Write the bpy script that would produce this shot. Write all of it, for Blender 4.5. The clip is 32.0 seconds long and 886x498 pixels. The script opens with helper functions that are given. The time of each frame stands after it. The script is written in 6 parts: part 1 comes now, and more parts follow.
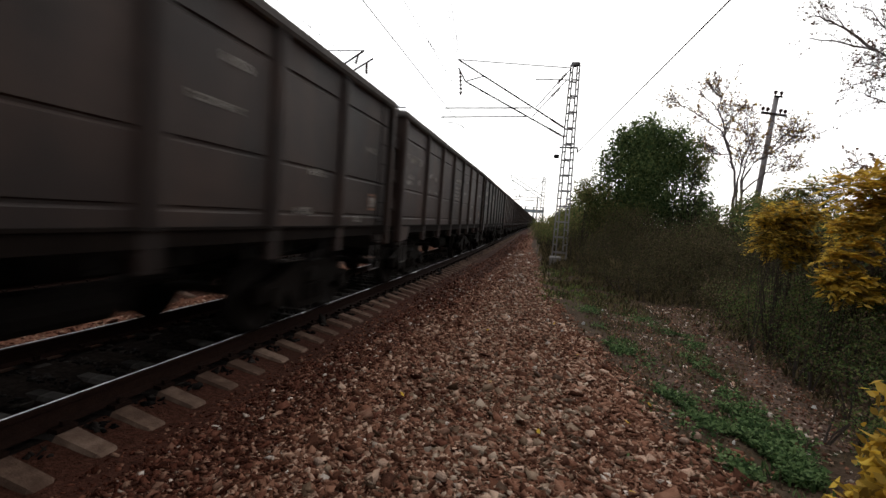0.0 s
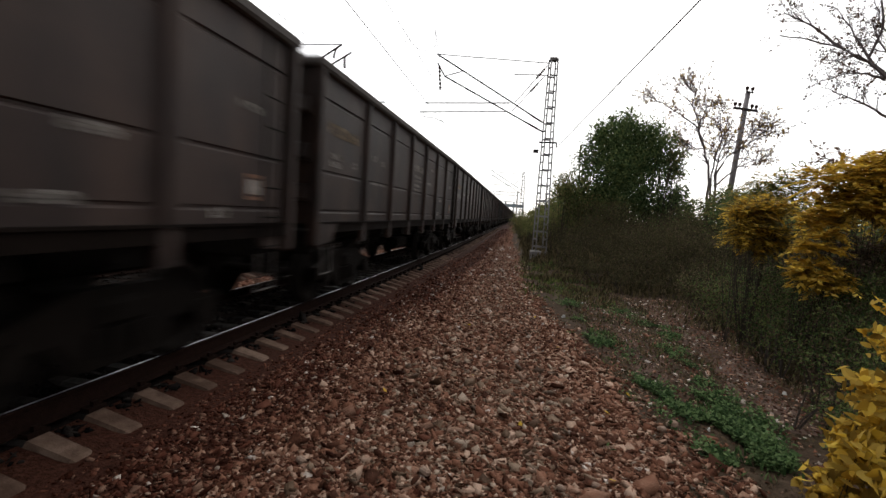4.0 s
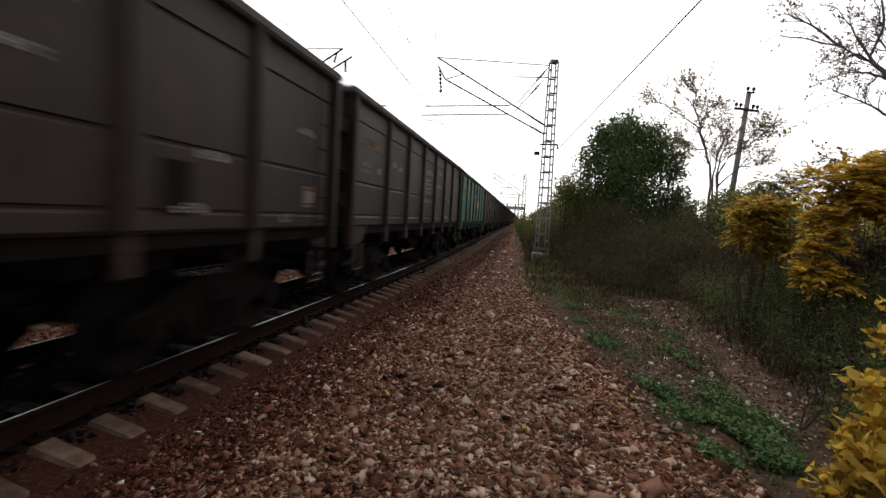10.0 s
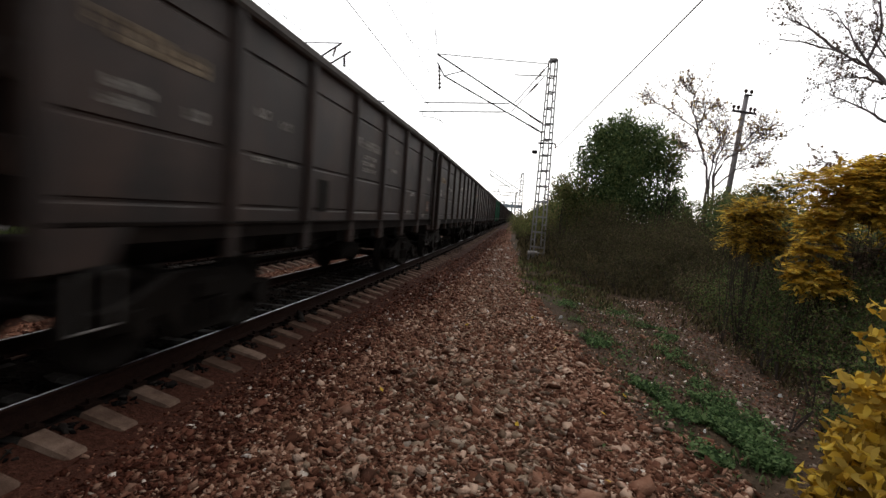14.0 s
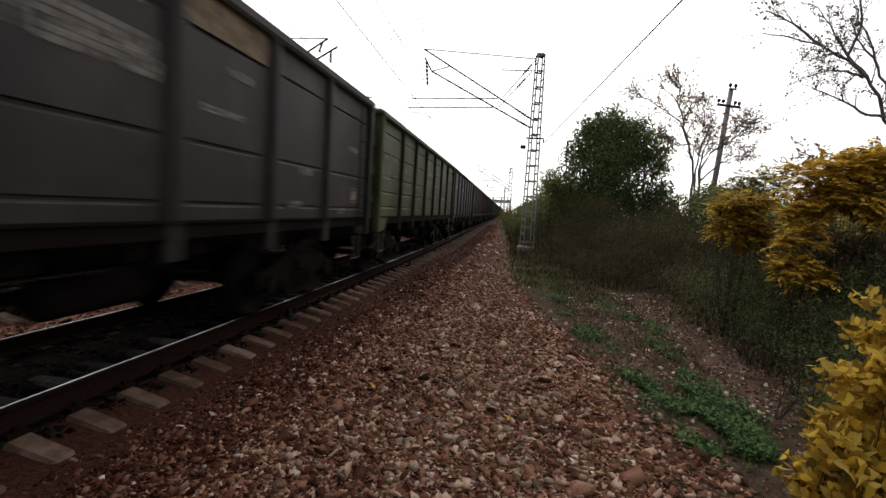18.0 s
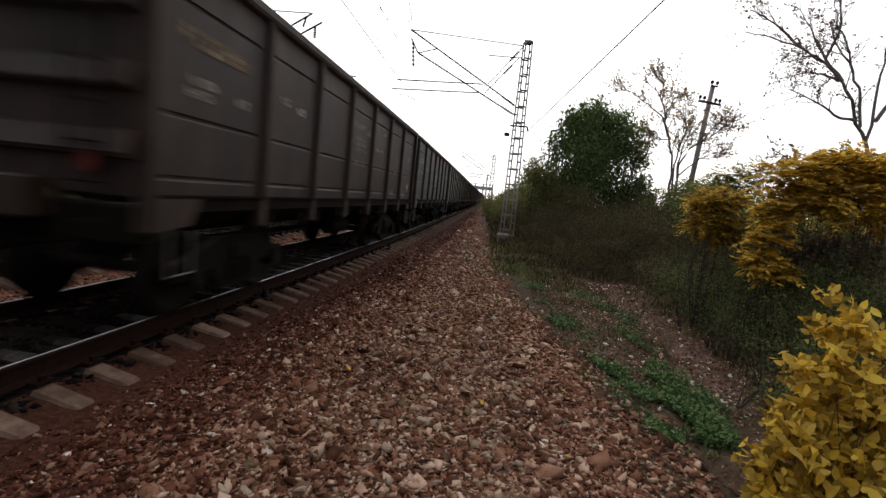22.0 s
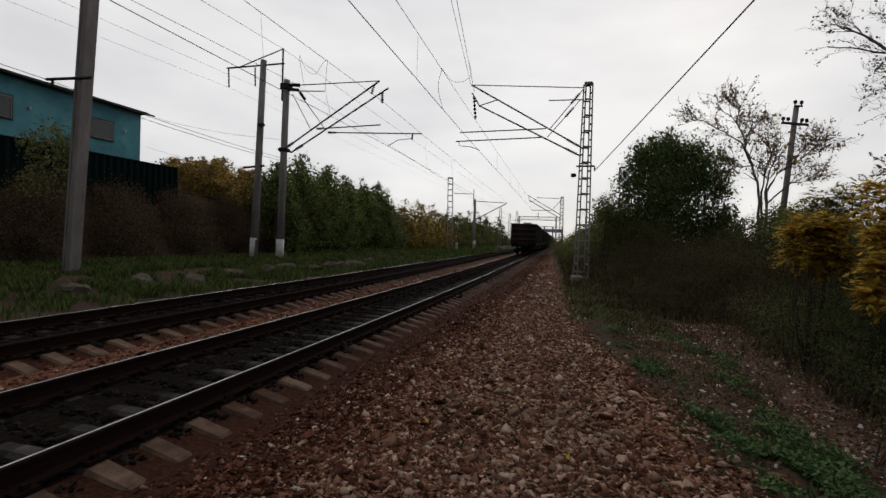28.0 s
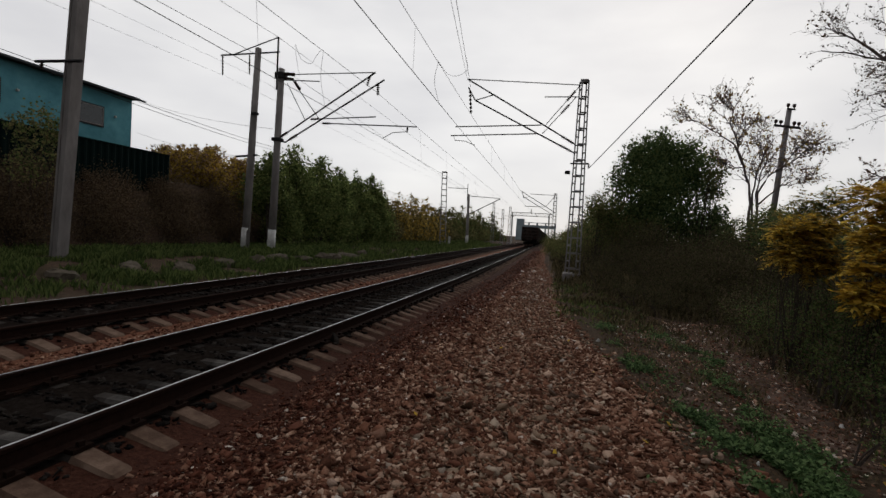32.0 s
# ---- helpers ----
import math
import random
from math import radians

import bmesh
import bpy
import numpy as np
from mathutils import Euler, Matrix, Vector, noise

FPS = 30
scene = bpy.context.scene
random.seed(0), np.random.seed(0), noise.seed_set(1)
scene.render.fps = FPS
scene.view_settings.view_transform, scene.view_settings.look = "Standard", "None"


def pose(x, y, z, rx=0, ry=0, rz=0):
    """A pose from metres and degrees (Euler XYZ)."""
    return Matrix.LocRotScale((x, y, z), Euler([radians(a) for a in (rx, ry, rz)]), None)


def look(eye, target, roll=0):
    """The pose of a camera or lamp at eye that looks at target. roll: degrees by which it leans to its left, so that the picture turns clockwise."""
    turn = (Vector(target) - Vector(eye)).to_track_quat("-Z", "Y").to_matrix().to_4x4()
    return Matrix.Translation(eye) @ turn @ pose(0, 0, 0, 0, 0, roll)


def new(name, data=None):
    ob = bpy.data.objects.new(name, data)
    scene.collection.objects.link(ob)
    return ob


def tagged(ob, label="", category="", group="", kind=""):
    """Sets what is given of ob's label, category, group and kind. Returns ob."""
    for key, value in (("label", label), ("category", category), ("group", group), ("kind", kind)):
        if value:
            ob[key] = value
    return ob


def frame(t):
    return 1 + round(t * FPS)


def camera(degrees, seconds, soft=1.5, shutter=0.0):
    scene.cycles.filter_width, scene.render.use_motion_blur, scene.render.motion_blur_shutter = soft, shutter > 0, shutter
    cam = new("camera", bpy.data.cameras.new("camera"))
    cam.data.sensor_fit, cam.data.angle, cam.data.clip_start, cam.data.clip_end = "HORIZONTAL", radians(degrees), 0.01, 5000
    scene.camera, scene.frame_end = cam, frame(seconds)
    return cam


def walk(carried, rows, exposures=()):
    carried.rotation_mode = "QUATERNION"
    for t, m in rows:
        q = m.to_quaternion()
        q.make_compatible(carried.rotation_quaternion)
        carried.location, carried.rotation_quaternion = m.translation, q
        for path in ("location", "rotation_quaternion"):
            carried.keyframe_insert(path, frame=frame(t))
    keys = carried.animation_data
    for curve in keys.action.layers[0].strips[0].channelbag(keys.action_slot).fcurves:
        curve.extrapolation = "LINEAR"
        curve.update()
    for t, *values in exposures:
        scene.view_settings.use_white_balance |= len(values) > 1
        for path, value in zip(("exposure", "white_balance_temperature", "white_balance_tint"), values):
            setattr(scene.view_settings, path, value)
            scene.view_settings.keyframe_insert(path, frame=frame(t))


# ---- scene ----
cam = camera(87.43, 32.0, soft=1.5, shutter=0.9)
EYE = (0.0, 0.0, 1.65)
# seconds, yaw, pitch, roll of the hand-held camera
PATH = [
    (0, 12.88, -4.14, 4.30),
    (0.5, 12.75, -4.24, 4.74),
    (1, 12.22, -4.18, 4.83),
    (1.5, 11.68, -4.35, 4.83),
    (2, 10.37, -4.69, 5.33),
    (2.5, 9.61, -4.75, 4.78),
    (3, 9.83, -4.62, 4.42),
    (3.5, 10.21, -4.63, 4.14),
    (5.5, 10.98, -4.16, 3.16),
    (6, 10.99, -4.17, 2.95),
    (6.5, 11.20, -4.13, 2.75),
    (7, 10.96, -3.96, 2.65),
    (7.5, 10.54, -4.44, 3.05),
    (8, 10.08, -4.66, 3.70),
    (8.5, 10.07, -4.40, 3.70),
    (9, 10.26, -4.51, 3.82),
    (9.5, 10.59, -4.21, 3.35),
    (10, 10.76, -4.22, 3.39),
    (10.5, 10.84, -4.48, 3.82),
    (11, 11.04, -4.42, 3.61),
    (11.5, 10.77, -4.58, 3.98),
    (12, 10.32, -4.53, 4.17),
    (12.5, 10.24, -4.48, 4.39),
    (13, 10.06, -4.25, 4.15),
    (13.5, 10.11, -4.32, 4.28),
    (14, 10.26, -4.56, 4.38),
    (14.5, 9.80, -4.59, 4.47),
    (16.5, 9.46, -5.06, 5.25),
    (17, 8.89, -5.22, 4.99),
    (17.5, 8.90, -5.01, 4.36),
    (18, 8.97, -4.97, 3.75),
    (18.5, 8.99, -4.82, 3.46),
    (19, 9.39, -5.25, 4.32),
    (19.5, 9.22, -5.42, 4.68),
    (20, 9.01, -5.43, 4.90),
    (20.5, 8.26, -5.82, 5.56),
    (21, 7.88, -6.03, 6.00),
    (21.5, 7.54, -6.32, 6.44),
    (22, 6.34, -6.61, 6.02),
    (22.5, 6.75, -6.37, 5.57),
    (23, 6.87, -5.98, 4.58),
    (23.5, 7.08, -5.15, 3.75),
    (24, 7.98, -4.38, 3.11),
    (24.5, 9.78, -3.80, 1.86),
    (25, 11.35, -3.51, 1.69),
    (25.5, 11.14, -3.83, 2.20),
    (27.5, 14.32, -1.58, 2.07),
    (28, 15.46, -1.42, 2.28),
    (28.5, 15.35, -1.48, 2.23),
    (29, 15.07, -1.96, 2.82),
    (29.5, 15.09, -2.04, 3.15),
    (30, 14.98, -1.97, 3.30),
    (30.5, 14.78, -2.07, 3.40),
    (31, 14.51, -2.04, 3.68),
    (31.5, 14.38, -2.16, 3.74),
    (32, 14.51, -2.09, 3.57),
]
walk(cam, [(t, pose(*EYE, 90 + pitch, 0, yaw) @ pose(0, 0, 0, 0, 0, roll)) for t, yaw, pitch, roll in PATH],
     exposures=[(0, 0.12), (22, 0.12), (23, -0.2), (24, -0.78), (25, -0.93), (28, -0.95), (32, -0.95)])

# ---- sky and sun: overcast ----
world = bpy.data.worlds.new("overcast_sky")
scene.world = world
world.use_nodes = True
wn, wl = world.node_tree.nodes, world.node_tree.links
wn.clear()
w_out = wn.new("ShaderNodeOutputWorld")
w_bg = wn.new("ShaderNodeBackground")
w_sky = wn.new("ShaderNodeTexSky")
w_sky.sky_type = "NISHITA"
w_sky.sun_disc = False
w_sky.sun_elevation, w_sky.sun_rotation = radians(30), radians(12)
w_scale = wn.new("ShaderNodeMix")
w_scale.data_type = "RGBA"
w_scale.blend_type = "MULTIPLY"
w_scale.inputs["Factor"].default_value = 1.0
w_scale.inputs["B"].default_value = (0.1, 0.1, 0.1, 1)
w_mix = wn.new("ShaderNodeMix")
w_mix.data_type = "RGBA"
w_mix.inputs["Factor"].default_value = 0.88
w_tc = wn.new("ShaderNodeTexCoord")
w_map = wn.new("ShaderNodeMapping")
w_map.inputs["Scale"].default_value = (1.4, 1.4, 4.5)
w_noise = wn.new("ShaderNodeTexNoise")
w_noise.inputs["Scale"].default_value = 1.6
w_noise.inputs["Detail"].default_value = 6
w_noise.inputs["Roughness"].default_value = 0.5
w_ramp = wn.new("ShaderNodeValToRGB")
w_ramp.color_ramp.elements[0].position, w_ramp.color_ramp.elements[0].color = 0.3, (0.99, 0.98, 1.0, 1)
w_ramp.color_ramp.elements[1].position, w_ramp.color_ramp.elements[1].color = 0.7, (1.32, 1.30, 1.28, 1)
wl.new(w_sky.outputs["Color"], w_scale.inputs["A"])
wl.new(w_scale.outputs["Result"], w_mix.inputs["A"])
wl.new(w_tc.outputs["Generated"], w_map.inputs["Vector"])
wl.new(w_map.outputs["Vector"], w_noise.inputs["Vector"])
wl.new(w_noise.outputs["Fac"], w_ramp.inputs["Fac"])
w_dot = wn.new("ShaderNodeVectorMath")
w_dot.operation = "DOT_PRODUCT"
w_dot.inputs[1].default_value = (-0.5, 0.82, 0.28)
w_side = wn.new("ShaderNodeMapRange")
w_side.interpolation_type = "SMOOTHSTEP"
w_side.inputs["From Min"].default_value, w_side.inputs["From Max"].default_value = -0.6, 0.85
w_side.inputs["To Min"].default_value, w_side.inputs["To Max"].default_value = 0.40, 1.47
w_grad = wn.new("ShaderNodeMix")
w_grad.data_type = "RGBA"
w_grad.blend_type = "MULTIPLY"
w_grad.inputs["Factor"].default_value = 1.0
wl.new(w_tc.outputs["Generated"], w_dot.inputs[0])
wl.new(w_dot.outputs["Value"], w_side.inputs["Value"])
wl.new(w_ramp.outputs["Color"], w_grad.inputs["A"])
wl.new(w_side.outputs["Result"], w_grad.inputs["B"])
wl.new(w_grad.outputs["Result"], w_mix.inputs["B"])
wl.new(w_mix.outputs["Result"], w_bg.inputs["Color"])
wl.new(w_bg.outputs["Background"], w_out.inputs["Surface"])
w_bg.inputs["Strength"].default_value = 1.0

sun = new("sun", bpy.data.lights.new("sun", "SUN"))
sun.data.energy, sun.data.angle, sun.data.color = 0.5, radians(30), (1.0, 0.97, 0.93)
sun.matrix_world = look((10, 50, 30), (0, 0, 0))


# ---- materials ----
def material(name, stops, scale=6.0, detail=6.0, rough=0.85, metal=0.0, bump=0.3, bump_scale=60.0,
             stain=None, stain_scale=0.8, stain_amount=0.4, island=0.0, per_object=0.0, stretch=(1, 1, 1), spec=0.03, span=(0.28, 0.72),
             dust=None, dust_scale=2.0, dust_amount=0.4, dust_stretch=(1, 1, 0.25), shuffled=False):
    """stops: colours from dark to light along the grain; stain: a second, larger and darker or dirtier pattern."""
    m = bpy.data.materials.new(name)
    m.use_nodes = True
    n, l = m.node_tree.nodes, m.node_tree.links
    bsdf = n["Principled BSDF"]
    bsdf.inputs["Metallic"].default_value = metal
    bsdf.inputs["Specular IOR Level"].default_value = spec
    tc = n.new("ShaderNodeTexCoord")
    mp = n.new("ShaderNodeMapping")
    mp.inputs["Scale"].default_value = stretch
    l.new(tc.outputs["Object"], mp.inputs["Vector"])
    if shuffled:
        oi = n.new("ShaderNodeObjectInfo")
        far = n.new("ShaderNodeMath")
        far.operation = "MULTIPLY"
        far.inputs[1].default_value = 60.0
        l.new(oi.outputs["Random"], far.inputs[0])
        l.new(far.outputs[0], mp.inputs["Location"])
    grain = n.new("ShaderNodeTexNoise")
    grain.inputs["Scale"].default_value, grain.inputs["Detail"].default_value = scale, detail
    grain.inputs["Roughness"].default_value = 0.65
    l.new(mp.outputs["Vector"], grain.inputs["Vector"])
    ramp = n.new("ShaderNodeValToRGB")
    el = ramp.color_ramp.elements
    while len(el) < len(stops):
        el.new(0.5)
    for i, c in enumerate(stops):
        el[i].position = span[0] + (span[1] - span[0]) * i / max(1, len(stops) - 1)
        el[i].color = (*c, 1)
    fac = grain.outputs["Fac"]
    if island or per_object:
        if island:
            g = n.new("ShaderNodeNewGeometry")
            rnd = g.outputs["Random Per Island"]
        else:
            g = n.new("ShaderNodeObjectInfo")
            rnd = g.outputs["Random"]
        mr = n.new("ShaderNodeMapRange")
        w = island or per_object
        mr.inputs["To Min"].default_value, mr.inputs["To Max"].default_value = -0.3 * w, 0.3 * w
        l.new(rnd, mr.inputs["Value"])
        add = n.new("ShaderNodeMath")
        l.new(fac, add.inputs[0])
        l.new(mr.outputs["Result"], add.inputs[1])
        fac = add.outputs[0]
    l.new(fac, ramp.inputs["Fac"])
    colour = ramp.outputs["Color"]
    if stain:
        big = n.new("ShaderNodeTexNoise")
        big.inputs["Scale"].default_value, big.inputs["Detail"].default_value = stain_scale, 5
        l.new(mp.outputs["Vector"], big.inputs["Vector"])
        r2 = n.new("ShaderNodeMapRange")
        r2.inputs["From Min"].default_value, r2.inputs["From Max"].default_value = 0.42, 0.68
        r2.inputs["To Max"].default_value = stain_amount
        l.new(big.outputs["Fac"], r2.inputs["Value"])
        mix = n.new("ShaderNodeMix")
        mix.data_type = "RGBA"
        mix.inputs["B"].default_value = (*stain, 1)
        l.new(r2.outputs["Result"], mix.inputs["Factor"])
        l.new(colour, mix.inputs["A"])
        colour = mix.outputs["Result"]
    if dust:
        mp2 = n.new("ShaderNodeMapping")
        mp2.inputs["Scale"].default_value = dust_stretch
        l.new(mp.outputs["Vector"], mp2.inputs["Vector"])
        veil = n.new("ShaderNodeTexNoise")
        veil.inputs["Scale"].default_value, veil.inputs["Detail"].default_value = dust_scale, 7
        veil.inputs["Roughness"].default_value = 0.7
        l.new(mp2.outputs["Vector"], veil.inputs["Vector"])
        r3 = n.new("ShaderNodeMapRange")
        r3.inputs["From Min"].default_value, r3.inputs["From Max"].default_value = 0.45, 0.72
        r3.inputs["To Max"].default_value = dust_amount
        l.new(veil.outputs["Fac"], r3.inputs["Value"])
        mix2 = n.new("ShaderNodeMix")
        mix2.data_type = "RGBA"
        mix2.inputs["B"].default_value = (*dust, 1)
        l.new(r3.outputs["Result"], mix2.inputs["Factor"])
        l.new(colour, mix2.inputs["A"])
        colour = mix2.outputs["Result"]
    l.new(colour, bsdf.inputs["Base Color"])
    rr = n.new("ShaderNodeMapRange")
    rr.inputs["To Min"].default_value, rr.inputs["To Max"].default_value = max(0.05, rough - 0.12), min(1, rough + 0.12)
    l.new(grain.outputs["Fac"], rr.inputs["Value"])
    l.new(rr.outputs["Result"], bsdf.inputs["Roughness"])
    if bump:
        fine = n.new("ShaderNodeTexNoise")
        fine.inputs["Scale"].default_value, fine.inputs["Detail"].default_value = bump_scale, 4
        l.new(mp.outputs["Vector"], fine.inputs["Vector"])
        b = n.new("ShaderNodeBump")
        b.inputs["Strength"].default_value, b.inputs["Distance"].default_value = bump, 0.02
        l.new(fine.outputs["Fac"], b.inputs["Height"])
        l.new(b.outputs["Normal"], bsdf.inputs["Normal"])
    return m


def leafy(name, stops, rough=0.8, through_light=0.4):
    """A leaf: colour varies from leaf to leaf, and some light passes through."""
    m = material(name, stops, scale=3.0, island=1.6, rough=rough, bump=0.0, spec=0.08)
    n, l = m.node_tree.nodes, m.node_tree.links
    bsdf, out = n["Principled BSDF"], n["Material Output"]
    tr = n.new("ShaderNodeBsdfTranslucent")
    mix = n.new("ShaderNodeMixShader")
    mix.inputs["Fac"].default_value = through_light
    src = bsdf.inputs["Base Color"].links[0].from_socket
    l.new(src, tr.inputs["Color"])
    l.new(bsdf.outputs["BSDF"], mix.inputs[1])
    l.new(tr.outputs["BSDF"], mix.inputs[2])
    l.new(mix.outputs["Shader"], out.inputs["Surface"])
    return m


MAT_SOIL = material("ballast_bed", [(0.017, 0.0064, 0.0042), (0.044, 0.0172, 0.0112), (0.08, 0.035, 0.0235)], scale=24, bump=0.9, bump_scale=50,
                    stain=(0.026, 0.0125, 0.008), stain_scale=0.5, stain_amount=0.6)
MAT_PATH = material("trodden_gravel_bed", [(0.058, 0.022, 0.013), (0.145, 0.061, 0.037), (0.22, 0.10, 0.064), (0.31, 0.175, 0.12)], scale=30, detail=8, bump=1.0, bump_scale=45,
                    stain=(0.05, 0.026, 0.0145), stain_scale=0.7, stain_amount=0.6, span=(0.32, 0.75))
MAT_OILED = material("oil_blackened_ballast", [(0.0055, 0.0042, 0.0038), (0.0125, 0.0098, 0.0085), (0.022, 0.0175, 0.015)], scale=14, bump=0.9, bump_scale=40, rough=0.95, spec=0.0)
MAT_GRASSGROUND = material("rough_earth", [(0.024, 0.0155, 0.011), (0.060, 0.039, 0.027), (0.12, 0.080, 0.058)], scale=12, bump=0.9, bump_scale=40,
                           stain=(0.03, 0.027, 0.014), stain_scale=0.9, stain_amount=0.7)
MAT_BARE = material("bare_pinkish_soil", [(0.062, 0.039, 0.030), (0.112, 0.073, 0.057), (0.17, 0.117, 0.093)], scale=14, bump=0.9, bump_scale=50,
                    stain=(0.035, 0.026, 0.018), stain_scale=1.6, stain_amount=0.8)
STONES = [(0.048, 0.020, 0.012), (0.090, 0.038, 0.023), (0.128, 0.056, 0.034), (0.168, 0.077, 0.048), (0.202, 0.103, 0.067), (0.26, 0.150, 0.103), (0.41, 0.285, 0.21)]
MAT_STONE = material("crushed_stone", STONES, scale=9, island=1.9, rough=0.85, bump=0.5, bump_scale=70, span=(-0.0, 1.02))
MAT_STONE_GREY = material("greyish_crushed_stone", [(0.048, 0.026, 0.015), (0.092, 0.055, 0.034), (0.145, 0.095, 0.062), (0.205, 0.143, 0.098), (0.34, 0.265, 0.20)], scale=9, island=1.9,
                          rough=0.8, bump=0.5, bump_scale=70, span=(0.0, 1.0), spec=0.1)
MAT_STONE_PALE = material("pale_stone_chips", [(0.24, 0.19, 0.15), (0.38, 0.32, 0.27), (0.55, 0.48, 0.42)], scale=9, island=1.6, rough=0.7, bump=0.4, bump_scale=70, spec=0.15)
MAT_STONE_RUST = material("rust_stained_stone", [(0.023, 0.0072, 0.0043), (0.050, 0.0165, 0.0098), (0.082, 0.029, 0.0178), (0.125, 0.052, 0.033), (0.19, 0.11, 0.076)], scale=9, island=1.8,
                          rough=0.85, bump=0.5, bump_scale=70, span=(0.0, 1.05))
MAT_STONE_OILED = material("oily_stone", [(0.004, 0.0032, 0.003), (0.010, 0.008, 0.007), (0.022, 0.018, 0.0155)], scale=9, island=1.6, rough=0.85, bump=0.5, bump_scale=70)
MAT_SLEEPER = material("weathered_concrete", [(0.068, 0.042, 0.030), (0.12, 0.078, 0.057), (0.175, 0.12, 0.09)], scale=9, per_object=0.6, bump=0.4,
                       stain=(0.06, 0.036, 0.026), stain_scale=4, stain_amount=0.8, shuffled=True)
MAT_SLEEPER_OILED = material("oil_stained_concrete", [(0.026, 0.023, 0.021), (0.055, 0.050, 0.046), (0.088, 0.081, 0.075)], scale=9, per_object=0.6, bump=0.4, shuffled=True,
                             stain=(0.012, 0.011, 0.010), stain_scale=5, stain_amount=0.8)
MAT_SLEEPER_SOOTY = material("oil_soaked_concrete", [(0.009, 0.0078, 0.007), (0.020, 0.0165, 0.0145), (0.036, 0.031, 0.028)], scale=9, per_object=0.8, bump=0.4, shuffled=True)
MAT_GREYWOOD = material("weathered_pole_wood", [(0.16, 0.148, 0.15), (0.27, 0.255, 0.26)], scale=8, bump=0.5, stretch=(1, 1, 0.1))
MAT_RAIL = material("rusted_rail_steel", [(0.0085, 0.0038, 0.0027), (0.022, 0.0105, 0.0075)], scale=20, rough=0.9, metal=0.0, stain=(0.012, 0.007, 0.0055), spec=0.05)
MAT_RAILTOP = material("polished_rail_head", [(0.42, 0.42, 0.43), (0.62, 0.62, 0.63)], scale=5, rough=0.32, metal=1.0, bump=0.05, stretch=(1, 0.05, 1))
MAT_CLIP = material("rusty_fastening", [(0.009, 0.005, 0.004), (0.02, 0.011, 0.008)], scale=30, rough=0.8, metal=0.3)
MAT_CONCRETE = material("pole_concrete", [(0.16, 0.145, 0.14), (0.24, 0.222, 0.215), (0.31, 0.29, 0.28)], scale=3, rough=0.85, bump=0.3,
                        stain=(0.10, 0.09, 0.085), stain_scale=1.2, stretch=(1, 1, 0.3))
MAT_WHITEWASH = material("whitewash", [(0.45, 0.45, 0.44), (0.66, 0.66, 0.65)], scale=6, stain=(0.25, 0.23, 0.20), stain_scale=2.5)
MAT_STEEL = material("galvanised_steel", [(0.19, 0.185, 0.19), (0.30, 0.295, 0.30)], scale=12, rough=0.65, metal=0.2, stain=(0.13, 0.095, 0.08), stain_amount=0.4)
MAT_DARKSTEEL = material("dark_steel_pipe", [(0.018, 0.018, 0.02), (0.045, 0.043, 0.042)], scale=15, rough=0.6, metal=0.3)
MAT_PORCELAIN = material("brown_porcelain", [(0.02, 0.012, 0.01), (0.04, 0.025, 0.02)], rough=0.25, bump=0)
MAT_WIRE = material("weathered_wire", [(0.02, 0.02, 0.02), (0.05, 0.048, 0.045)], rough=0.6, metal=0.4, bump=0)
MAT_BARK = material("bark", [(0.018, 0.014, 0.012), (0.05, 0.04, 0.034), (0.085, 0.07, 0.06)], scale=12, bump=0.7, stretch=(1, 1, 0.25))
MAT_TWIG = material("grey_brown_bark", [(0.075, 0.062, 0.06), (0.13, 0.11, 0.108), (0.19, 0.165, 0.165)], scale=12, bump=0.6, stretch=(1, 1, 0.25))
MAT_LEAF_PINK = leafy("dry_pinkish_leaf", [(0.14, 0.085, 0.065), (0.24, 0.155, 0.12), (0.34, 0.235, 0.18)], through_light=0.5)
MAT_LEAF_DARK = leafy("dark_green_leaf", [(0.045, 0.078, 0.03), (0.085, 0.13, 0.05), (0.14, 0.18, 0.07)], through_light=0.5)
MAT_LEAF_GREEN = leafy("green_leaf", [(0.055, 0.08, 0.025), (0.105, 0.138, 0.045), (0.17, 0.19, 0.065)], through_light=0.5)
MAT_LEAF_FRESH = leafy("fresh_green_leaf", [(0.085, 0.125, 0.04), (0.155, 0.205, 0.065), (0.24, 0.275, 0.09)], through_light=0.5)
MAT_LEAF_OLIVE = leafy("olive_leaf", [(0.085, 0.08, 0.034), (0.155, 0.14, 0.06), (0.24, 0.20, 0.085)], through_light=0.5)
MAT_LEAF_YELLOW = leafy("yellow_autumn_leaf", [(0.42, 0.25, 0.03), (0.66, 0.44, 0.05), (0.82, 0.60, 0.11)], through_light=0.5)
MAT_LEAF_GOLD = leafy("golden_brown_leaf", [(0.22, 0.14, 0.026), (0.40, 0.27, 0.05), (0.54, 0.38, 0.085)], through_light=0.5)
MAT_LEAF_RUST = leafy("rusty_dry_leaf", [(0.06, 0.038, 0.026), (0.13, 0.085, 0.06), (0.2, 0.135, 0.10)])
# olive leaf with the undergrowth's shade put into its darker colour
MAT_LEAF_SHADE = leafy("shaded_olive_leaf", [(0.032, 0.031, 0.014), (0.060, 0.057, 0.026), (0.098, 0.090, 0.042)], through_light=0.45)
MAT_LEAF_BROWN = leafy("withered_brown_leaf", [(0.058, 0.042, 0.028), (0.11, 0.08, 0.053), (0.165, 0.12, 0.078)], through_light=0.5)
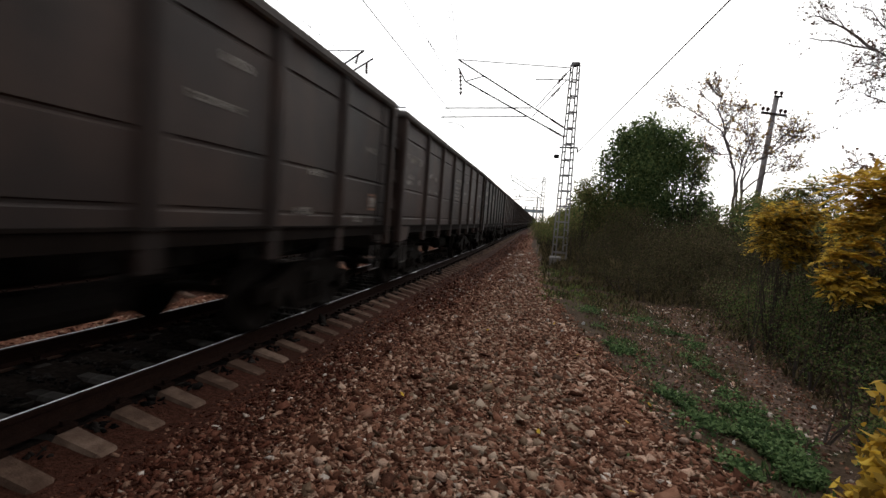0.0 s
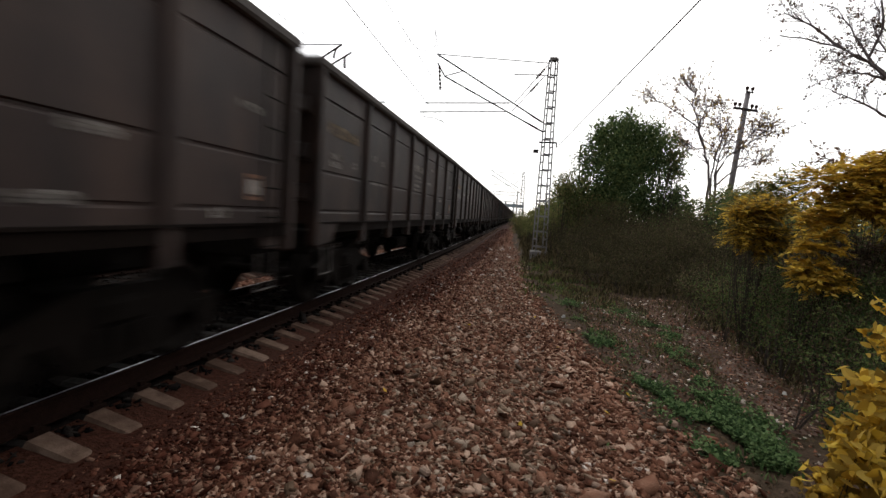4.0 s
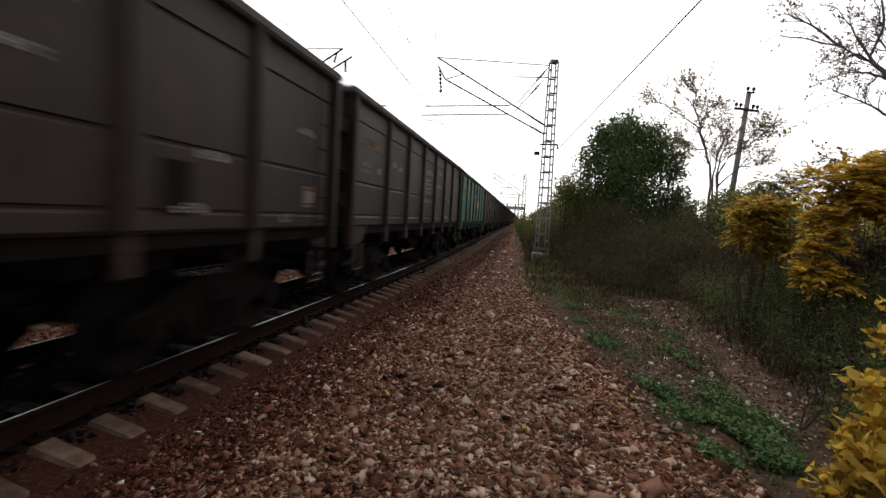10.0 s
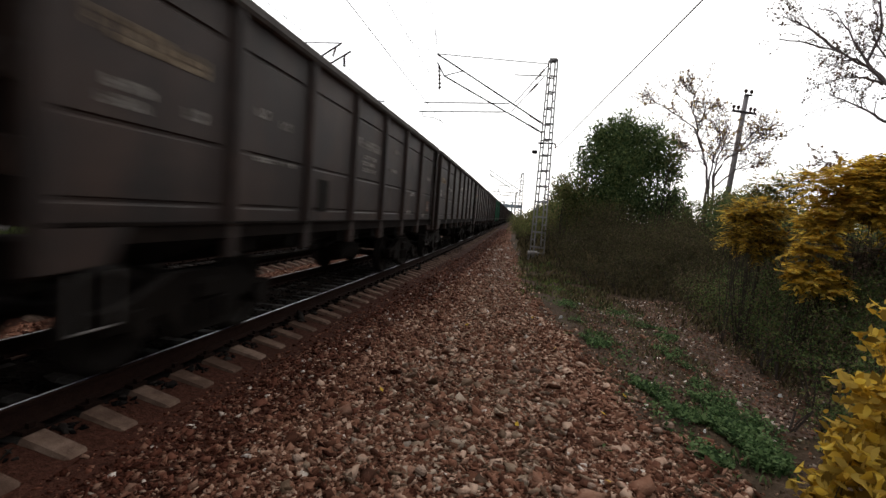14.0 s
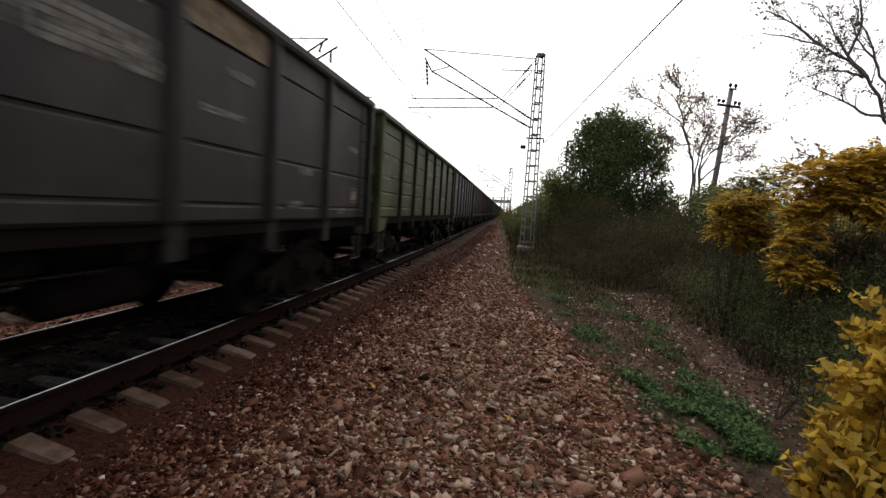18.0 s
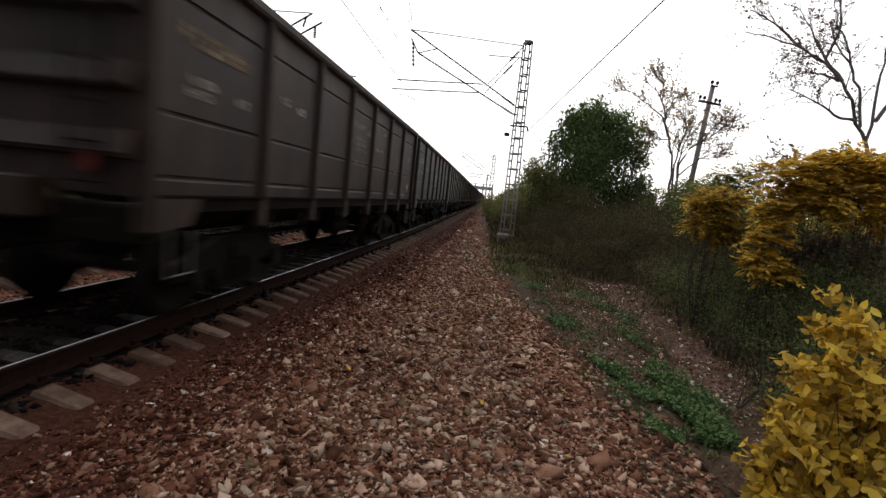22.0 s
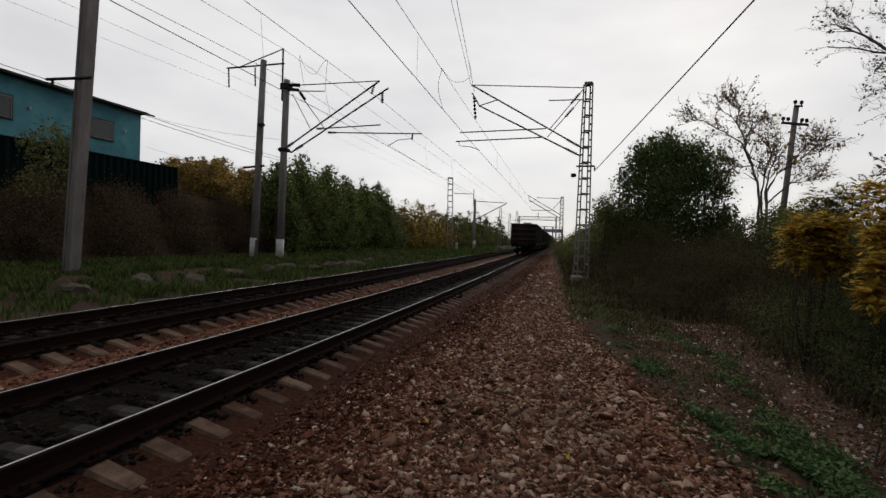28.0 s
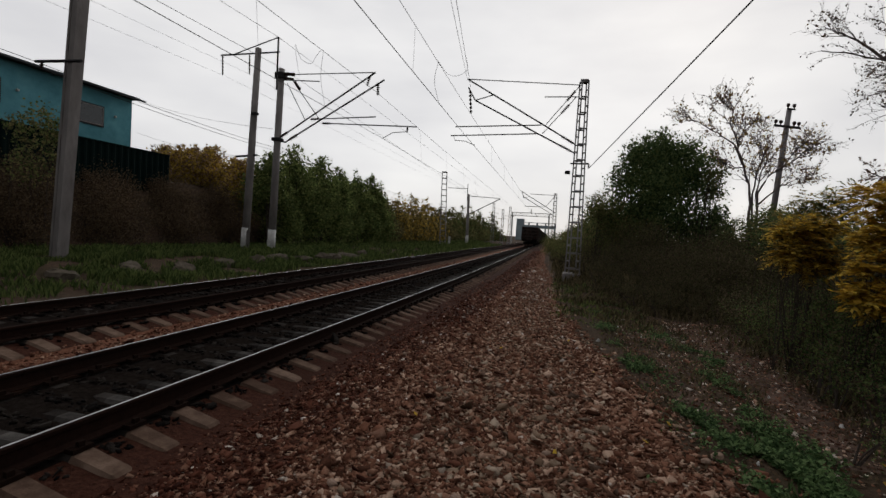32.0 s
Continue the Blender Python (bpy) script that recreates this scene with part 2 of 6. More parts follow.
MAT_LEAF_SCRUB = leafy("dark_scrub_leaf", [(0.040, 0.026, 0.015), (0.076, 0.050, 0.029), (0.115, 0.079, 0.046)], through_light=0.4)
MAT_GRASS = leafy("rough_grass_blade", [(0.042, 0.066, 0.02), (0.08, 0.115, 0.035), (0.135, 0.165, 0.053)])
MAT_WEED = leafy("fresh_weed_leaf", [(0.032, 0.062, 0.022), (0.07, 0.125, 0.042), (0.15, 0.22, 0.09)])
MAT_DRYGRASS = leafy("dry_grass_blade", [(0.05, 0.042, 0.021), (0.10, 0.082, 0.042), (0.17, 0.135, 0.075)])


# ---- mesh building ----
class Shape:
    """Vertices and faces of one mesh, put together from simple solids."""

    def __init__(self):
        self.v, self.f = [], []

    def add(self, verts, faces):
        o = len(self.v)
        self.v += [tuple(p) for p in verts]
        self.f += [tuple(i + o for i in q) for q in faces]
        return self

    def box(self, c, s, m=None, taper=1.0):
        x, y, z = s[0] / 2, s[1] / 2, s[2] / 2
        p = [Vector((a * x * (taper if k > 0 else 1), b * y * (taper if k > 0 else 1), k * z)) for k in (-1, 1) for a, b in ((-1, -1), (1, -1), (1, 1), (-1, 1))]
        if m is not None:
            p = [m @ q for q in p]
        p = [q + Vector(c) for q in p]
        return self.add(p, [(3, 2, 1, 0), (4, 5, 6, 7), (0, 1, 5, 4), (1, 2, 6, 5), (2, 3, 7, 6), (3, 0, 4, 7)])

    def cham(self, c, s, e=0.02):
        """A box with its long edges and ends chamfered."""
        x, y, z = s[0] / 2, s[1] / 2, s[2] / 2
        rings = []
        for zz, k in ((-z, e), (-z + e, 0), (z - e, 0), (z, e)):
            a, b, q = x - k, y - k, e
            rings += [(-a + q, -b, zz), (a - q, -b, zz), (a, -b + q, zz), (a, b - q, zz), (a - q, b, zz), (-a + q, b, zz), (-a, b - q, zz), (-a, -b + q, zz)]
        f = [(7, 6, 5, 4, 3, 2, 1, 0), tuple(range(24, 32))]
        for r in range(3):
            f += [(r * 8 + i, r * 8 + (i + 1) % 8, r * 8 + 8 + (i + 1) % 8, r * 8 + 8 + i) for i in range(8)]
        return self.add([(p[0] + c[0], p[1] + c[1], p[2] + c[2]) for p in rings], f)

    def beam(self, a, b, w, h, up=(0, 0, 1)):
        """A rectangular bar from a to b."""
        a, b = Vector(a), Vector(b)
        d = (b - a).normalized()
        u = Vector(up)
        if abs(d.dot(u)) > 0.98:
            u = Vector((1, 0, 0))
        s = d.cross(u).normalized()
        u = s.cross(d)
        p = [q + s * i * w / 2 + u * j * h / 2 for q in (a, b) for i, j in ((-1, -1), (1, -1), (1, 1), (-1, 1))]
        return self.add(p, [(3, 2, 1, 0), (4, 5, 6, 7), (0, 1, 5, 4), (1, 2, 6, 5), (2, 3, 7, 6), (3, 0, 4, 7)])

    def tube(self, pts, r, n=6):
        """A round bar along points, with one radius or one for each point."""
        pts = [Vector(p) for p in pts]
        rs = r if isinstance(r, (list, tuple)) else [r] * len(pts)
        ring = []
        for i, p in enumerate(pts):
            d = (pts[min(i + 1, len(pts) - 1)] - pts[max(i - 1, 0)]).normalized()
            u = Vector((0, 0, 1)) if abs(d.z) < 0.9 else Vector((1, 0, 0))
            s = d.cross(u).normalized()
            u = s.cross(d)
            ring += [p + (s * math.cos(k * 2 * math.pi / n) + u * math.sin(k * 2 * math.pi / n)) * rs[i] for k in range(n)]
        f = [(j * n + k, j * n + (k + 1) % n, (j + 1) * n + (k + 1) % n, (j + 1) * n + k) for j in range(len(pts) - 1) for k in range(n)]
        f += [tuple(reversed(range(n))), tuple(range((len(pts) - 1) * n, len(pts) * n))]
        return self.add(ring, f)

    def lathe(self, c, axis, profile, n=16):
        """A body turned about an axis through c: profile of (along, radius)."""
        d = Vector(axis).normalized()
        u = Vector((0, 0, 1)) if abs(d.z) < 0.9 else Vector((1, 0, 0))
        s = d.cross(u).normalized()
        u = s.cross(d)
        c = Vector(c)
        ring = [c + d * a + (s * math.cos(k * 2 * math.pi / n) + u * math.sin(k * 2 * math.pi / n)) * r for a, r in profile for k in range(n)]
        f = [(j * n + k, j * n + (k + 1) % n, (j + 1) * n + (k + 1) % n, (j + 1) * n + k) for j in range(len(profile) - 1) for k in range(n)]
        f += [tuple(reversed(range(n))), tuple(range((len(profile) - 1) * n, len(profile) * n))]
        return self.add(ring, f)

    def slab(self, outline, axis, a, b):
        """An outline in the plane across an axis (0 x, 1 y, 2 z), from a to b along it."""
        def at(p, q):
            return [(q, p[0], p[1]), (p[0], q, p[1]), (p[0], p[1], q)][axis]
        n = len(outline)
        return self.add([at(p, a) for p in outline] + [at(p, b) for p in outline],
                        [tuple(reversed(range(n))), tuple(range(n, 2 * n))] + [(i, (i + 1) % n, n + (i + 1) % n, n + i) for i in range(n)])

    def mesh(self, name, mat, smooth=False):
        me = bpy.data.meshes.new(name)
        me.from_pydata(self.v, [], self.f)
        me.materials.append(mat)
        if smooth:
            me.polygons.foreach_set("use_smooth", [True] * len(me.polygons))
        me.update()
        return me


def part(name, shape, mat, parent=None, label="", at=None, smooth=False):
    """One mesh object, under a thing or a part."""
    ob = new(name, shape if isinstance(shape, bpy.types.Mesh) else shape.mesh(name, mat, smooth))
    if parent is not None:
        ob.parent = parent
    if at is not None:
        ob.matrix_basis = at
    if label:
        tagged(ob, label)
    return ob


def thing(name, label, category, group="", kind="", at=None):
    ob = tagged(new(name), label, category, group, kind)
    ob.empty_display_size = 0.2
    if at is not None:
        ob.matrix_basis = at
    return ob


def big_mesh(name, verts, faces, mat):
    """A mesh from arrays: verts (n, 3), faces (m, k) all with k corners."""
    me = bpy.data.meshes.new(name)
    verts, faces = np.asarray(verts, np.float32), np.asarray(faces, np.int32)
    m, k = faces.shape
    me.vertices.add(len(verts))
    me.vertices.foreach_set("co", verts.ravel())
    me.loops.add(m * k)
    me.loops.foreach_set("vertex_index", faces.ravel())
    me.polygons.add(m)
    me.polygons.foreach_set("loop_start", np.arange(m, dtype=np.int32) * k)
    me.polygons.foreach_set("loop_total", np.full(m, k, np.int32))
    me.materials.append(mat)
    me.update(calc_edges=True)
    return me


def turns(rng, n):
    """n random rotation matrices."""
    q = rng.normal(size=(n, 4))
    q /= np.linalg.norm(q, axis=1, keepdims=True)
    w, x, y, z = q.T
    return np.stack([np.stack([1 - 2 * (y * y + z * z), 2 * (x * y - z * w), 2 * (x * z + y * w)], -1),
                     np.stack([2 * (x * y + z * w), 1 - 2 * (x * x + z * z), 2 * (y * z - x * w)], -1),
                     np.stack([2 * (x * z - y * w), 2 * (y * z + x * w), 1 - 2 * (x * x + y * y)], -1)], -2)


LEAF = np.array([(0, 0, 0), (0.25, 0.3, 0.07), (0.24, 0.6, 0.06), (0, 1, -0.06), (-0.24, 0.6, 0.06), (-0.25, 0.3, 0.07)], float)
SMALL_LEAF = np.array([(0, 0, 0), (0.34, 0.5, 0.06), (0, 1, -0.04), (-0.34, 0.5, 0.06)], float)


def leaves(name, places, size, mat, seed, spread=0.3, fine=False):
    """Leaves of about that size at the places, turned at random."""
    rng = np.random.default_rng(seed)
    n = len(places)
    base = LEAF if fine else SMALL_LEAF
    k = len(base)
    sz = size * rng.uniform(1 - spread, 1 + spread, n)
    v = np.einsum("nij,kj->nki", turns(rng, n), base - (0, 0.3, 0)) * sz[:, None, None] + np.asarray(places)[:, None, :]
    f = np.arange(n * k).reshape(n, k)
    return big_mesh(name, v.reshape(-1, 3), f, mat)


def bend(y):
    """Sideways offset of the line, which turns gently to the left."""
    if y < 5:
        return 0.0
    if y < 25:
        return -0.025 * (y - 5) ** 2 / 40
    return -0.25 - 0.025 * (y - 25)


def heading(y):
    return math.degrees(math.atan(0.0 if y < 5 else 0.025 * min(1, (y - 5) / 20)))


# ---- ground ----
def smooth(a, b, v):
    k = min(1.0, max(0.0, (v - a) / (b - a)))
    return k * k * (3 - 2 * k)


def ground_z(x, y):
    u = x - bend(y)
    z = -0.235
    z -= 0.10 * smooth(0.9, 2.0, u) * (1 - smooth(14, 20, y))
    z += 0.45 * smooth(0.2, 1.6, u) * smooth(13, 22, y)
    z += 0.5 * smooth(3.0, 9.0, u) + 1.6 * smooth(8.0, 20.0, u)
    z -= 0.1 * smooth(-9.6, -10.6, u)
    # the ballast falls away from the rails with the sloping ends of the sleepers
    for c in (-4.395, -7.99):
        d = abs(u - c)
        z += 0.035 * smooth(-0.8, -0.68, u - c) * smooth(0.08, -0.1, u - c)
        z -= 0.015 * smooth(0.85, 0.7, d) + 0.075 * smooth(0.85, 1.4, d) * smooth(2.5, 1.5, d) - 0.004 * smooth(0.8, 0.9, d) * smooth(1.45, 1.3, d)
    z += 0.38 * smooth(-11.5, -15.0, u)
    z += 4.0 * smooth(-18.5, -27.0, u) * (1 - 0.55 * smooth(34, 60, y))
    if -30 < x < 14 and -5 < y < 60:
        calm = 1 - 0.9 * smooth(-1.3, -2.4, u) * smooth(-11.5, -10.0, u)
        z += calm * (0.05 * noise.noise((x * 0.7, y * 0.7, 0)) + 0.02 * noise.noise((x * 2.3, y * 2.3, 3)))
    return z


def steps(marks):
    out = []
    for a, b, n in marks:
        out += [a + (b - a) * i / n for i in range(n)]
    return out + [marks[-1][1]]


GX = steps([(-2500, -200, 6), (-200, -60, 8), (-60, -30, 10), (-30, -10, 34), (-10, -3, 42), (-3, 4, 48), (4, 16, 30), (16, 60, 12), (60, 200, 6), (200, 2500, 6)])
GY = steps([(-600, -60, 6), (-60, -4, 14), (-4, 1, 10), (1, 16, 90), (16, 40, 60), (40, 100, 40), (100, 400, 24), (400, 4500, 12)])
gv = [(x, y, ground_z(x, y)) for y in GY for x in GX]
gw = len(GX)
gf = [(j * gw + i, j * gw + i + 1, (j + 1) * gw + i + 1, (j + 1) * gw + i) for j in range(len(GY) - 1) for i in range(gw - 1)]
gm = bpy.data.meshes.new("ground")
gm.from_pydata(gv, [], gf)
gm.materials.append(MAT_GRASSGROUND)
gm.materials.append(MAT_SOIL)
gm.materials.append(MAT_OILED)
gm.materials.append(MAT_BARE)
gm.materials.append(MAT_PATH)


def path_edge(y):
    """Where the gravel of the path gives way to earth."""
    return float(np.interp(y, (2, 4.3, 7.1, 12.5, 23, 39, 80), (1.35, 1.15, 0.82, 0.05, -0.3, -0.85, -1.2)))


def ground_kind(x, y):
    """0 rough earth, 1 ballast, 2 oily ballast between the rails, 3 bare soil, 4 path"""
    u = x - bend(y) + 0.08
    wobble = noise.noise((y * 0.6, 0, 5))
    if abs(u - TRACK_NEAR) < 0.85 or abs(u - TRACK_FAR) < 0.85:
        return 2
    if -1.9 < u < path_edge(y) + 0.25 * wobble or -6.7 < u < -5.75:
        return 4
    if -10.4 < u <= -1.9:
        return 1
    middle = float(np.interp(y, (5, 6, 8.3, 12.5), (2.85, 2.9, 3.2, 3.5)))
    if 5.0 < y < 13.2 and abs(u - middle - 0.2 * wobble) < 0.2 + 0.05 * (y - 4) or 6.2 < y < 12.5 and abs(u - 1.75 - 0.3 * wobble) < 0.22:
        return 3
    return 0


TRACK_NEAR, TRACK_FAR, HALF_GAUGE = -4.395, -7.99, 0.797
gm.polygons.foreach_set("material_index", [ground_kind(*gv[q[0]][:2]) for q in gf])
gm.polygons.foreach_set("use_smooth", [True] * len(gf))
ground = tagged(new("ground", gm), "brown ballast and rough earth beside the railway line", "ground", kind="structure")

# ---- the two tracks ----
RAIL_YS = [-6 + 2 * i for i in range(4)] + [2 + 1.5 * i for i in range(32)] + [50 + 10 * i for i in range(15)] + [220, 300, 400, 500, 700]
RAIL_OUTLINE = [(-0.075, -0.18), (0.075, -0.18), (0.075, -0.168), (0.012, -0.15), (0.009, -0.05), (0.034, -0.036), (0.036, -0.008),
                (0.026, 0.0), (-0.026, 0.0), (-0.036, -0.008), (-0.034, -0.036), (-0.009, -0.05), (-0.012, -0.15), (-0.075, -0.168)]


def sweep(outline, x0, ys):
    s = Shape()
    n = len(outline)
    s.v = [(x0 + bend(y) + a, y, b) for y in ys for a, b in outline]
    s.f = [(j * n + k, j * n + (k + 1) % n, (j + 1) * n + (k + 1) % n, (j + 1) * n + k) for j in range(len(ys) - 1) for k in range(n)]
    s.f += [tuple(range(n)), tuple(reversed(range((len(ys) - 1) * n, len(ys) * n)))]
    return s


def sleeper_mesh():
    """A pre-stressed concrete sleeper: wide raised seats and a lower waist."""
    s = Shape()
    rows = [(-1.35, 0.10, 0.06, -0.105), (-1.32, 0.115, 0.075, -0.078), (-0.94, 0.12, 0.08, 0.0), (-0.74, 0.12, 0.08, 0.0), (-0.35, 0.11, 0.06, -0.022), (0.1, 0.11, 0.06, -0.012),
            (0.4, 0.11, 0.065, -0.010), (0.74, 0.12, 0.08, 0.0), (0.94, 0.12, 0.08, 0.0), (1.32, 0.115, 0.075, -0.078), (1.35, 0.10, 0.06, -0.105)]
    for x, wb, wt, top in rows:
        s.v += [(x, -wb, -0.19), (x, wb, -0.19), (x, wb * 0.96, top - 0.05), (x, wt, top), (x, -wt, top), (x, -wb * 0.96, top - 0.05)]
    for j in range(len(rows) - 1):
        s.f += [(j * 6 + k, j * 6 + (k + 1) % 6, j * 6 + 6 + (k + 1) % 6, j * 6 + 6 + k) for k in range(6)]
    s.f += [tuple(range(6)), tuple(reversed(range(len(s.v) - 6, len(s.v))))]
    me = s.mesh("sleeper", MAT_SLEEPER)
    me.materials.append(MAT_SLEEPER_OILED)
    me.materials.append(MAT_SLEEPER_SOOTY)
    for q in me.polygons:
        q.material_index = 2 if q.center.x < 0.1 and q.center.x > -0.9 or 0.72 < abs(q.center.x) < 1.0 else 1 if abs(q.center.x) < 0.72 else 0
    return me


SLEEPER = sleeper_mesh()
SLEEPER_STEP, SLEEPER_Y0 = 0.474, 2.235


def track(xc, label, first, last, shift):
    t = thing("railway_track", label, "railway track", kind="structure")
    for side in (-1, 1):
        r = part("rail", sweep(RAIL_OUTLINE, xc + side * HALF_GAUGE, RAIL_YS), MAT_RAIL, t, "dark rusty steel rail")
        if side > 0 and xc == TRACK_FAR:
            continue
        part("running_surface", sweep([(-0.007, 0.001), (0.007, 0.001), (0.0055, 0.003), (-0.0055, 0.003)], xc + side * HALF_GAUGE, RAIL_YS), MAT_RAILTOP, r,
             "bright worn top of the rail")
    clips = Shape()
    rng = random.Random(11)
    for i in range(first, last):
        y = SLEEPER_Y0 + shift + SLEEPER_STEP * i
        m = pose(xc + bend(y), y, -0.2 + rng.uniform(-0.008, 0.004), 0, 0, heading(y) + rng.uniform(-0.7, 0.7))
        part("sleeper", SLEEPER, None, t, at=m)
        if i < first + 90:
            for side in (-1, 1):
                for k in (-1, 1):
                    x = xc + bend(y) + side * HALF_GAUGE + k * 0.115
                    clips.box((x, y, -0.178), (0.09, 0.16, 0.035)).box((x + k * 0.01, y, -0.145), (0.035, 0.05, 0.05))
    tagged(part("fastening", clips, MAT_CLIP, t, "rusty bolted rail clips"), kind="stuff")
    return t


track(TRACK_NEAR, "straight railway track with concrete sleepers in brown ballast", -8, 150, 0)
track(TRACK_FAR, "second railway track with concrete sleepers beside the grass", -2, 130, 0.2)


# ---- loose ballast stones ----
def stones(name, label, zones, mat, seed):
    """zones: u0, u1, y0, y1, per square metre, size"""
    rng = np.random.default_rng(seed)
    cube = np.array([(a, b, c) for c in (-1, 1) for a, b in ((-1, -1), (1, -1), (1, 1), (-1, 1))], float) / 2
    faces = np.array([(3, 2, 1, 0), (4, 5, 6, 7), (0, 1, 5, 4), (1, 2, 6, 5), (2, 3, 7, 6), (3, 0, 4, 7)])
    vs, n0 = [], 0
    for u0, u1, y0, y1, density, size in zones:
        n = int((u1 - u0) * (y1 - y0) * density)
        u, y = rng.uniform(u0, u1, n), rng.uniform(y0, y1, n)
        keep = np.ones(n, bool)
        for xc in (TRACK_NEAR, TRACK_FAR):
            near = np.abs(u - xc) < 1.4
            ph = np.abs(((y - SLEEPER_Y0 - (0.2 if xc == TRACK_FAR else 0)) / SLEEPER_STEP + 0.5) % 1 - 0.5) * SLEEPER_STEP
            keep &= ~(near & ((ph < 0.15) | (np.abs(np.abs(u - xc) - HALF_GAUGE) < 0.12)))
        if u0 < 0 and u1 > -1.5:
            keep &= u < np.array([path_edge(q) for q in y]) + rng.normal(0, 0.16, n)
        u, y = u[keep], y[keep]
        n = len(u)
        sz = size * rng.lognormal(0, 0.35, n)
        shape = cube[None] * rng.uniform(0.5, 1.3, (n, 1, 3)) * (1, 1, 0.42) + rng.uniform(-0.24, 0.24, (n, 8, 3)) * (1, 1, 0.7)
        a, tip = rng.uniform(0, 2 * np.pi, n), rng.normal(0, 0.35, (n, 2))
        ca, sa = np.cos(a), np.sin(a)
        sx, sy, sz_ = shape[..., 0], shape[..., 1], shape[..., 2]
        v = np.stack([sx * ca[:, None] - sy * sa[:, None], sx * sa[:, None] + sy * ca[:, None], sz_], -1)
        v[..., 2] += v[..., 0] * tip[:, :1] + v[..., 1] * tip[:, 1:]
        v *= sz[:, None, None] * 1.25
        z = np.array([ground_z(a + bend(b), b) for a, b in zip(u, y)])
        x = u + np.array([bend(b) for b in y])
        v += np.stack([x, y, z + sz * rng.uniform(-0.12, 0.2, n)], -1)[:, None, :]
        vs.append(v.reshape(-1, 3))
        n0 += n
    f = (np.arange(n0)[:, None, None] * 8 + faces[None]).reshape(-1, 4)
    return tagged(new(name, big_mesh(name, np.concatenate(vs), f, mat)), label, "gravel", kind="stuff")


stones("gravel", "loose reddish brown crushed stone on the path", [
    (-1.9, 1.6, 1.0, 4.5, 2300, 0.022), (-1.9, 1.4, 4.5, 8.0, 1900, 0.0235), (-1.8, 1.1, 8.0, 14.0, 620, 0.026), (-1.7, 0.7, 14.0, 30.0, 160, 0.03), (-1.7, 0.3, 30.0, 60.0, 24, 0.045),
    (-6.75, -5.9, 3.0, 16.0, 300, 0.022), (-6.75, -5.9, 16.0, 30.0, 120, 0.03), (-2.4, -1.85, 1.0, 9.0, 260, 0.022), (0.9, 1.9, 3.0, 4.7, 700, 0.026), (0.9, 1.5, 4.7, 6.5, 220, 0.028),
    (-1.4, 1.2, 1.5, 9.0, 120, 0.038), (-1.9, 1.6, -5.0, 1.0, 500, 0.026)], MAT_STONE, 4)
stones("gravel", "greyish brown trodden stone along the middle of the path", [
    (-1.3, 0.4, 1.0, 5.0, 500, 0.021), (-1.2, 0.3, 5.0, 9.0, 380, 0.023), (-1.2, 0.2, 9.0, 20.0, 120, 0.028), (-1.5, 0.6, 1.5, 6.0, 60, 0.04)], MAT_STONE_GREY, 5)
stones("gravel", "pale stone chips scattered over the path and the earth", [
    (-2.7, 1.5, 1.0, 6.0, 34, 0.021), (-2.6, 1.2, 6.0, 14.0, 30, 0.024), (-1.8, 0.4, 14.0, 30.0, 16, 0.036), (1.3, 2.6, 5.0, 13.0, 26, 0.022), (2.5, 3.9, 5.2, 13.0, 36, 0.022), (2.2, 3.0, 3.5, 6.0, 20, 0.02)], MAT_STONE_PALE, 6)
stones("gravel", "pinkish crumbs of stone on the bare earth beside the path", [
    (2.3, 3.8, 5.0, 9.0, 260, 0.018), (2.6, 4.2, 9.0, 13.2, 200, 0.02), (1.2, 2.4, 5.5, 12.5, 200, 0.018), (1.6, 2.8, 3.2, 5.2, 90, 0.02)], MAT_STONE, 7)
stones("gravel", "rust-stained ballast stones along the sleepers", [
    (-2.75, -1.5, 1.0, 6.0, 1300, 0.020), (-3.0, -2.4, 1.0, 9.0, 420, 0.016), (-3.0, -2.4, 9.0, 20.0, 120, 0.024), (-3.1, -1.5, -5.0, 1.0, 450, 0.026), (-2.65, -1.4, 6.0, 14.0, 480, 0.025), (-2.7, -1.3, 14.0, 34.0, 110, 0.03), (-2.8, -1.3, 34.0, 70.0, 24, 0.045),
    (-1.55, -1.1, 1.0, 8.0, 600, 0.024), (-1.1, -0.5, 1.0, 8.0, 240, 0.024), (-6.6, -5.9, 3.0, 30.0, 200, 0.024), (-10.3, -9.2, 4.0, 30.0, 90, 0.03)], MAT_STONE_RUST, 14)
stones("gravel", "oil-blackened ballast stones between the rails", [
    (-5.3, -3.3, 2.0, 14.0, 420, 0.03), (-5.3, -3.3, 14.0, 34.0, 90, 0.055), (-9.0, -6.9, 3.0, 24.0, 150, 0.045)], MAT_STONE_OILED, 24)


# ---- freight wagons ----
def paint(name, dark, mid, light, dirt):
    return material(name, [dark, mid, light], scale=2.2, rough=0.66, bump=0.25, bump_scale=25, stain=dirt, stain_scale=0.9, stain_amount=0.8,
                    stretch=(1, 1, 0.35), spec=0.27, dust=tuple(1.2 * c + k for c, k in zip(light, (0.024, 0.013, 0.008))), dust_scale=1.6, dust_amount=0.75, dust_stretch=(1, 1, 1.4), shuffled=True)


